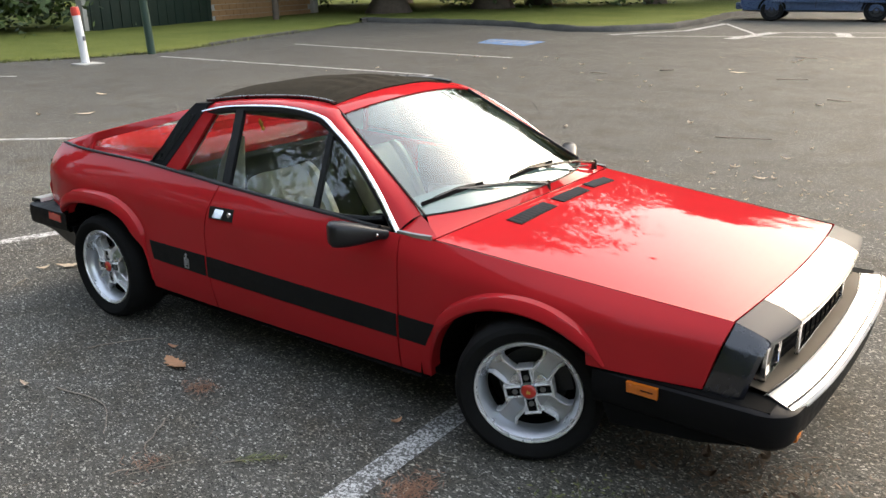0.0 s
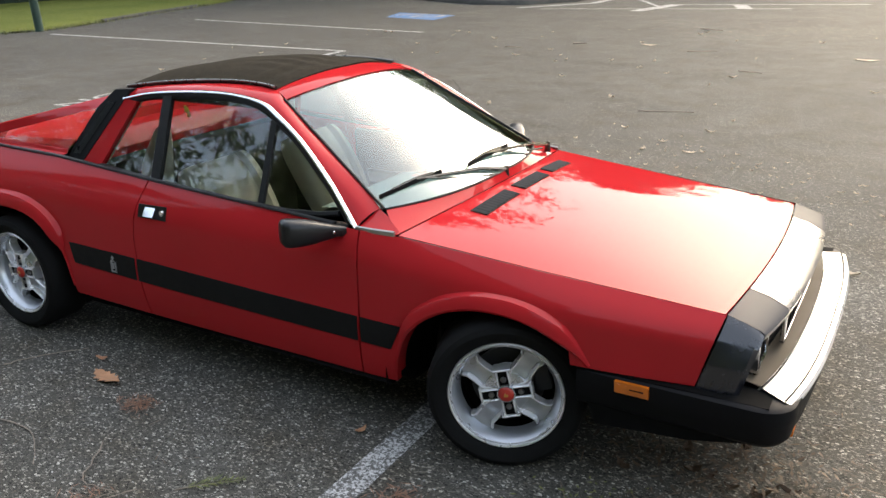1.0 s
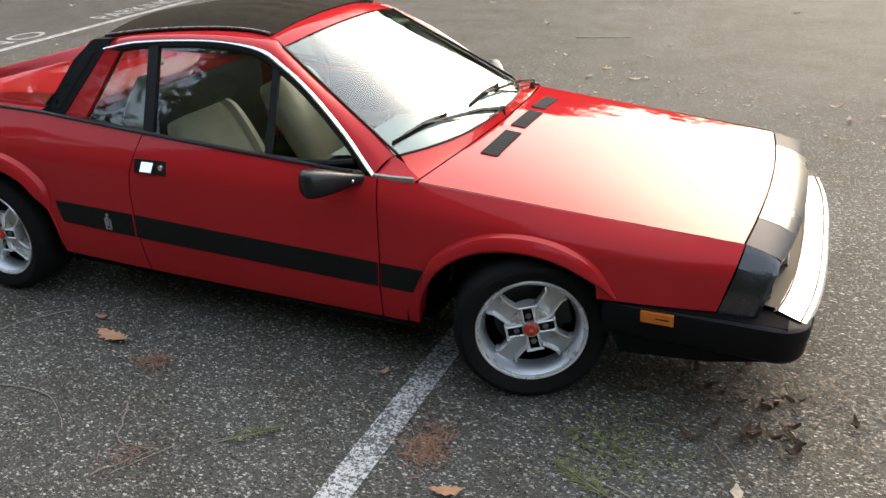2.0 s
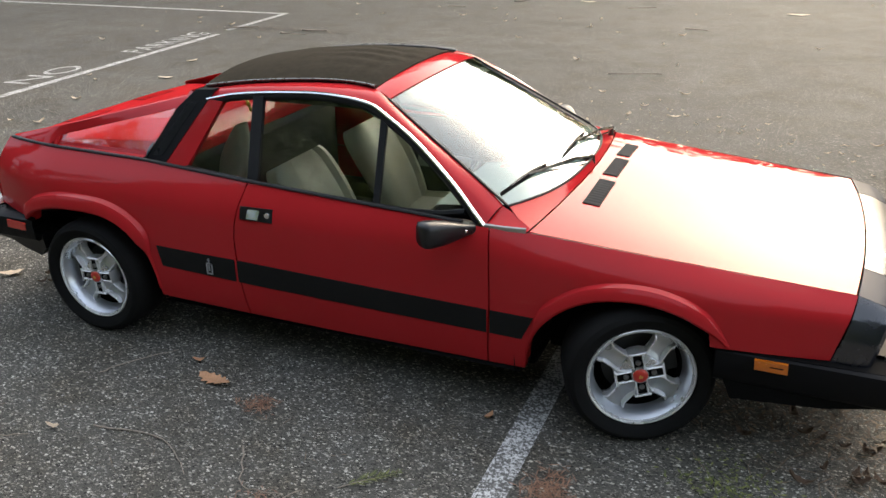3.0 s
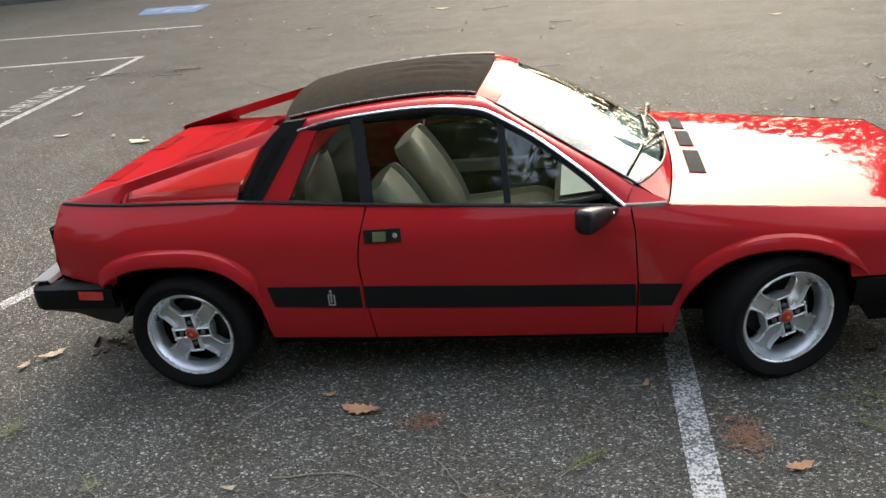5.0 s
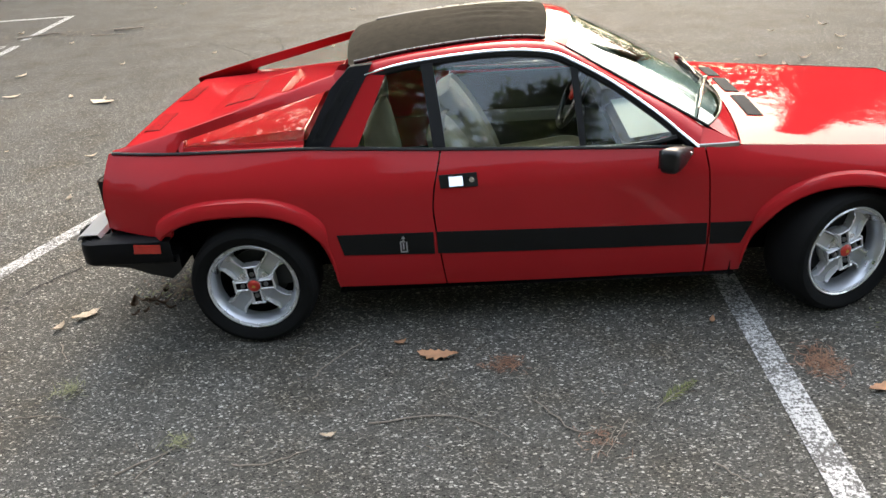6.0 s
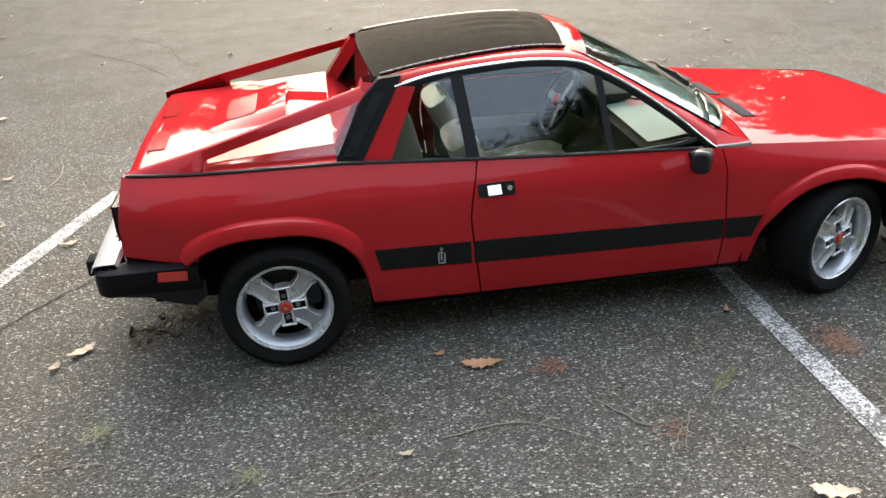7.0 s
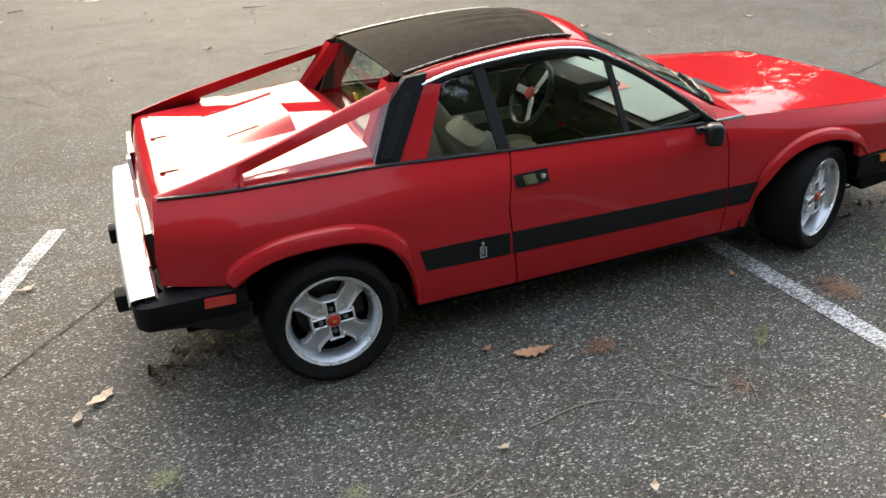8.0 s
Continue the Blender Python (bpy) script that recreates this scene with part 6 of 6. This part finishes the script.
for pts, r in ((((-0.65, -1.36), (-0.36, -1.33), (-0.18, -1.45)), 0.004), (((-0.08, -1.26), (0.04, -1.43), (0.17, -1.42)), 0.004), (((0.22, -1.38), (0.12, -1.57)), 0.003), (((-1.46, -1.58), (-1.29, -1.45)), 0.005), (((-1.38, -1.60), (-1.32, -1.47)), 0.003),
               (((-0.89, -1.07), (-0.85, -0.97), (-0.72, -0.81)), 0.004), (((-1.97, -1.25), (-1.85, -1.24), (-1.73, -1.27)), 0.003), (((-2.02, -0.74), (-1.96, -0.84), (-1.89, -0.91)), 0.003), (((-1.08, -1.55), (-0.94, -1.54), (-0.83, -1.48)), 0.004),
               (((-2.70, 2.04), (-2.63, 1.79), (-2.67, 1.44)), 0.005), (((0.07, -1.59), (0.18, -1.43)), 0.003), (((0.45, -1.62), (0.52, -1.70)), 0.004), (((-3.84, 9.53), (-3.55, 9.56)), 0.012), (((-1.1, 10.05), (-0.7, 10.24)), 0.010), (((-1.75, 13.55), (-1.3, 13.3)), 0.012), (((-4.75, 6.65), (-4.4, 6.7)), 0.02), (((-5.9, 6.50), (-5.5, 6.74)), 0.018), (((-4.94, 6.42), (-4.5, 6.36)), 0.012), (((-0.3, 5.2), (0.2, 5.35)), 0.01), (((-3.0, 10.3), (-2.8, 10.4)), 0.02), (((0.0, 8.3), (0.3, 8.2)), 0.012), (((1.95, -0.62), (2.05, -0.75)), 0.004), (((1.75, -0.75), (1.85, -0.9)), 0.004), (((1.45, -1.05), (1.62, -1.12), (1.75, -1.2)), 0.004)):
    stick(pts, r)


def scatter(name, x, y, rx, ry, n, lng, thick, mat, label, category, seed, up=0.012, ang=None):
    """Many thin blades or bits in a heap: one object."""
    r = random.Random(seed)
    bm = bmesh.new()
    for k in range(n):
        px, py = x + r.gauss(0, rx), y + r.gauss(0, ry)
        a = r.uniform(0, math.pi) if ang is None else ang + r.gauss(0, 0.5)
        L = lng * r.uniform(0.5, 1.2)
        d = Vector((math.cos(a), math.sin(a), r.uniform(-0.1, 0.35) if up > 0.02 else r.uniform(-0.05, 0.12))) * L / 2
        n_ = Vector((-d.y, d.x, 0)).normalized() * thick
        z = 0.004 + r.uniform(0, up)
        c = Vector((px, py, z + abs(d.z)))
        bm.faces.new([bm.verts.new(v) for v in (c - d, c + n_, c + d, c - n_)])
    me = bpy.data.meshes.new(name)
    bm.to_mesh(me)
    bm.free()
    me.materials.append(mat)
    return tagged(new(name, me), label, category, kind="stuff")


scatter("needle_clump", -0.17, -1.03, 0.036, 0.028, 110, 0.045, 0.0019, NEEDLE, "rust-brown dead needles on the asphalt", "needles", 1)
scatter("needle_clump", 0.95, -1.10, 0.038, 0.055, 240, 0.05, 0.0021, NEEDLE, "rust-brown dead needles beside the white line", "needles", 2)
scatter("needle_clump", 0.12, -1.48, 0.04, 0.04, 45, 0.045, 0.0016, NEEDLE, "rust-brown dead needles on the asphalt", "needles", 3)
scatter("moss_patch", 1.48, -0.90, 0.10, 0.10, 260, 0.025, 0.004, SPRIG, "yellow-green moss growing in the asphalt", "moss", 5)


def sprig(x, y, rz, length, label):
    """A flat conifer sprig: a thin stem with slanting needles on both sides."""
    r = random.Random(int(x * 100) + 7)
    bm = bmesh.new()
    n = 26
    for k in range(n):
        u = k / (n - 1)
        cx = length * (u - 0.5)
        cy = 0.012 * math.sin(2.2 * u)
        reach = length * 0.30 * (1 - 0.65 * u) * (0.45 if u < 0.12 else 1.0)
        for sg in (-1, 1):
            a = radians(48 + r.uniform(-10, 10)) * sg
            L = reach * r.uniform(0.75, 1.15)
            d = Vector((math.cos(a) * L, math.sin(a) * L, r.uniform(0.0, 0.010)))
            w = Vector((-d.y, d.x, 0)).normalized() * 0.0022
            c = Vector((cx, cy, 0.006 + r.uniform(0, 0.004)))
            bm.faces.new([bm.verts.new(v) for v in (c, c + d * 0.5 + w, c + d, c + d * 0.5 - w)])
    t = thing("conifer_sprig", label, "sprig", at=(x, y, 0.0), rz=rz)
    part("needles", bm, SPRIG, t, smooth=False)
    part("stem", tube([(-length * 0.72, -0.004, 0.004), (-length * 0.3, 0.006, 0.006), (length * 0.45, 0.010, 0.007)], [0.0022, 0.0018, 0.0010], 5), TWIG, t)
    return t


sprig(0.42, -1.25, 38, 0.17, "small green conifer sprig lying on the asphalt")
sprig(1.42, -1.06, 150, 0.20, "thin yellow-green conifer sprig on the asphalt")
scatter("grass_tuft", -1.82, -1.10, 0.025, 0.025, 60, 0.07, 0.0015, TUFT, "small tuft of grass growing in the asphalt", "grass", 7, up=0.03)
scatter("grass_tuft", -1.29, -1.44, 0.02, 0.02, 40, 0.06, 0.0015, TUFT, "small tuft of grass growing in the asphalt", "grass", 8, up=0.03)
scatter("leaf_litter", -1.58, -0.27, 0.10, 0.065, 420, 0.035, 0.006, LITTER, "brown leaf litter heaped under the rear bumper", "litter", 9, up=0.03)
scatter("leaf_litter", -1.62, -0.30, 0.10, 0.06, 70, 0.035, 0.006, TUFT, "yellowish dry leaf bits under the rear bumper", "litter", 19, up=0.035)
scatter("leaf_litter", 1.70, -0.40, 0.26, 0.10, 480, 0.035, 0.005, LITTER, "brown leaf litter under the front bumper", "litter", 10, up=0.03)
scatter("leaf_litter", 2.05, -0.45, 0.25, 0.25, 280, 0.035, 0.003, LITTER, "brown twigs and leaf bits scattered on the asphalt", "litter", 11)
scatter("leaf_litter", -5.2, 6.7, 0.7, 0.15, 300, 0.06, 0.010, LITTER, "dark leaf litter washed into a line", "litter", 12, ang=0.15)
scatter("leaf_litter", -0.4, 13.9, 1.6, 0.9, 300, 0.12, 0.02, LITTER, "dark leaf litter on the distant asphalt", "litter", 13)
scatter("leaf_litter", 0.0, -0.5, 2.6, 1.1, 900, 0.025, 0.0016, LITTER, "fine dry bits scattered over the asphalt", "litter", 14)


scatter("twig_litter", 1.80, -0.62, 0.24, 0.15, 80, 0.12, 0.0022, LITTER, "brown twig bits and needles heaped by the front bumper", "litter", 15, up=0.014)
scatter("twig_litter", -0.4, -1.2, 1.0, 0.35, 70, 0.07, 0.0013, LITTER, "thin dark twig bits scattered over the asphalt", "litter", 16)


# loose stone chips near the walk
r = random.Random(77)
bm = bmesh.new()
for k in range(9000):
    x, y = r.uniform(-3.4, 3.0), r.uniform(-2.4, 3.0)
    s = r.choice((0.002, 0.0026, 0.003, 0.0036, 0.0045, 0.0065 if k % 9 == 0 else 0.003))
    a = r.uniform(0, 6.28)
    v = [bm.verts.new((x + s * q * math.cos(a + i * 1.57), y + s * 1.0 * math.sin(a + i * 1.57), 0.0005)) for i, q in zip(range(4), (1.3, 1, 1.2, 0.9))]
    w = [bm.verts.new((c.co.x * 0.5 + x * 0.5, c.co.y * 0.5 + y * 0.5, s * 0.7)) for c in v]
    for i in range(4):
        bm.faces.new((v[i], v[(i + 1) % 4], w[(i + 1) % 4], w[i]))
    bm.faces.new(w)
me = bpy.data.meshes.new("stone_chips")
bm.to_mesh(me)
bm.free()
me.materials.append(PEBBLE)
tagged(new("stone_chips", me), "pale stone chips bedded in the asphalt", "stones", kind="stuff")


# cracks: thin dark strips with a wandering edge
def crack(pts, w, seed):
    r = random.Random(seed)
    p = curve([(x, y, 0.004) for x, y in pts], 14 * (len(pts) - 1))
    rows = []
    for i, q in enumerate(p):
        d = (p[min(i + 1, len(p) - 1)] - p[max(i - 1, 0)]).normalized()
        n = Vector((-d.y, d.x, 0))
        o = n * r.uniform(-w, w) * 1.2
        h = w * r.uniform(0.25, 1.0) * (0.3 if i in (0, len(p) - 1) else 1)
        rows.append([q + o + n * h, q + o - n * h])
    return tagged(part("crack", sheet(rows), CRACK, None, smooth=False), "dark crack in the asphalt", "crack", "cracks", kind="structure")


for i, (pts, w) in enumerate(((((-1.9, 0.45), (-2.10, 0.18), (-2.27, -0.02), (-2.40, -0.22), (-2.44, -0.40), (-2.75, -0.75)), 0.008), (((-3.45, 5.73), (-2.73, 4.95), (-2.29, 4.23)), 0.010), (((-3.0, 6.3), (-2.47, 5.55), (-2.21, 4.76), (-1.8, 4.3)), 0.008), (((2.6, 1.6), (3.4, 1.45), (4.3, 1.7)), 0.010), (((-4.9, 2.2), (-3.9, 2.0), (-3.0, 2.3)), 0.006), (((-1.2, -0.92), (-0.95, -0.86), (-0.75, -0.80)), 0.0012), (((1.0, 6.0), (2.5, 6.6), (4.0, 6.2)), 0.008))):
    crack(pts, w, 90 + i)
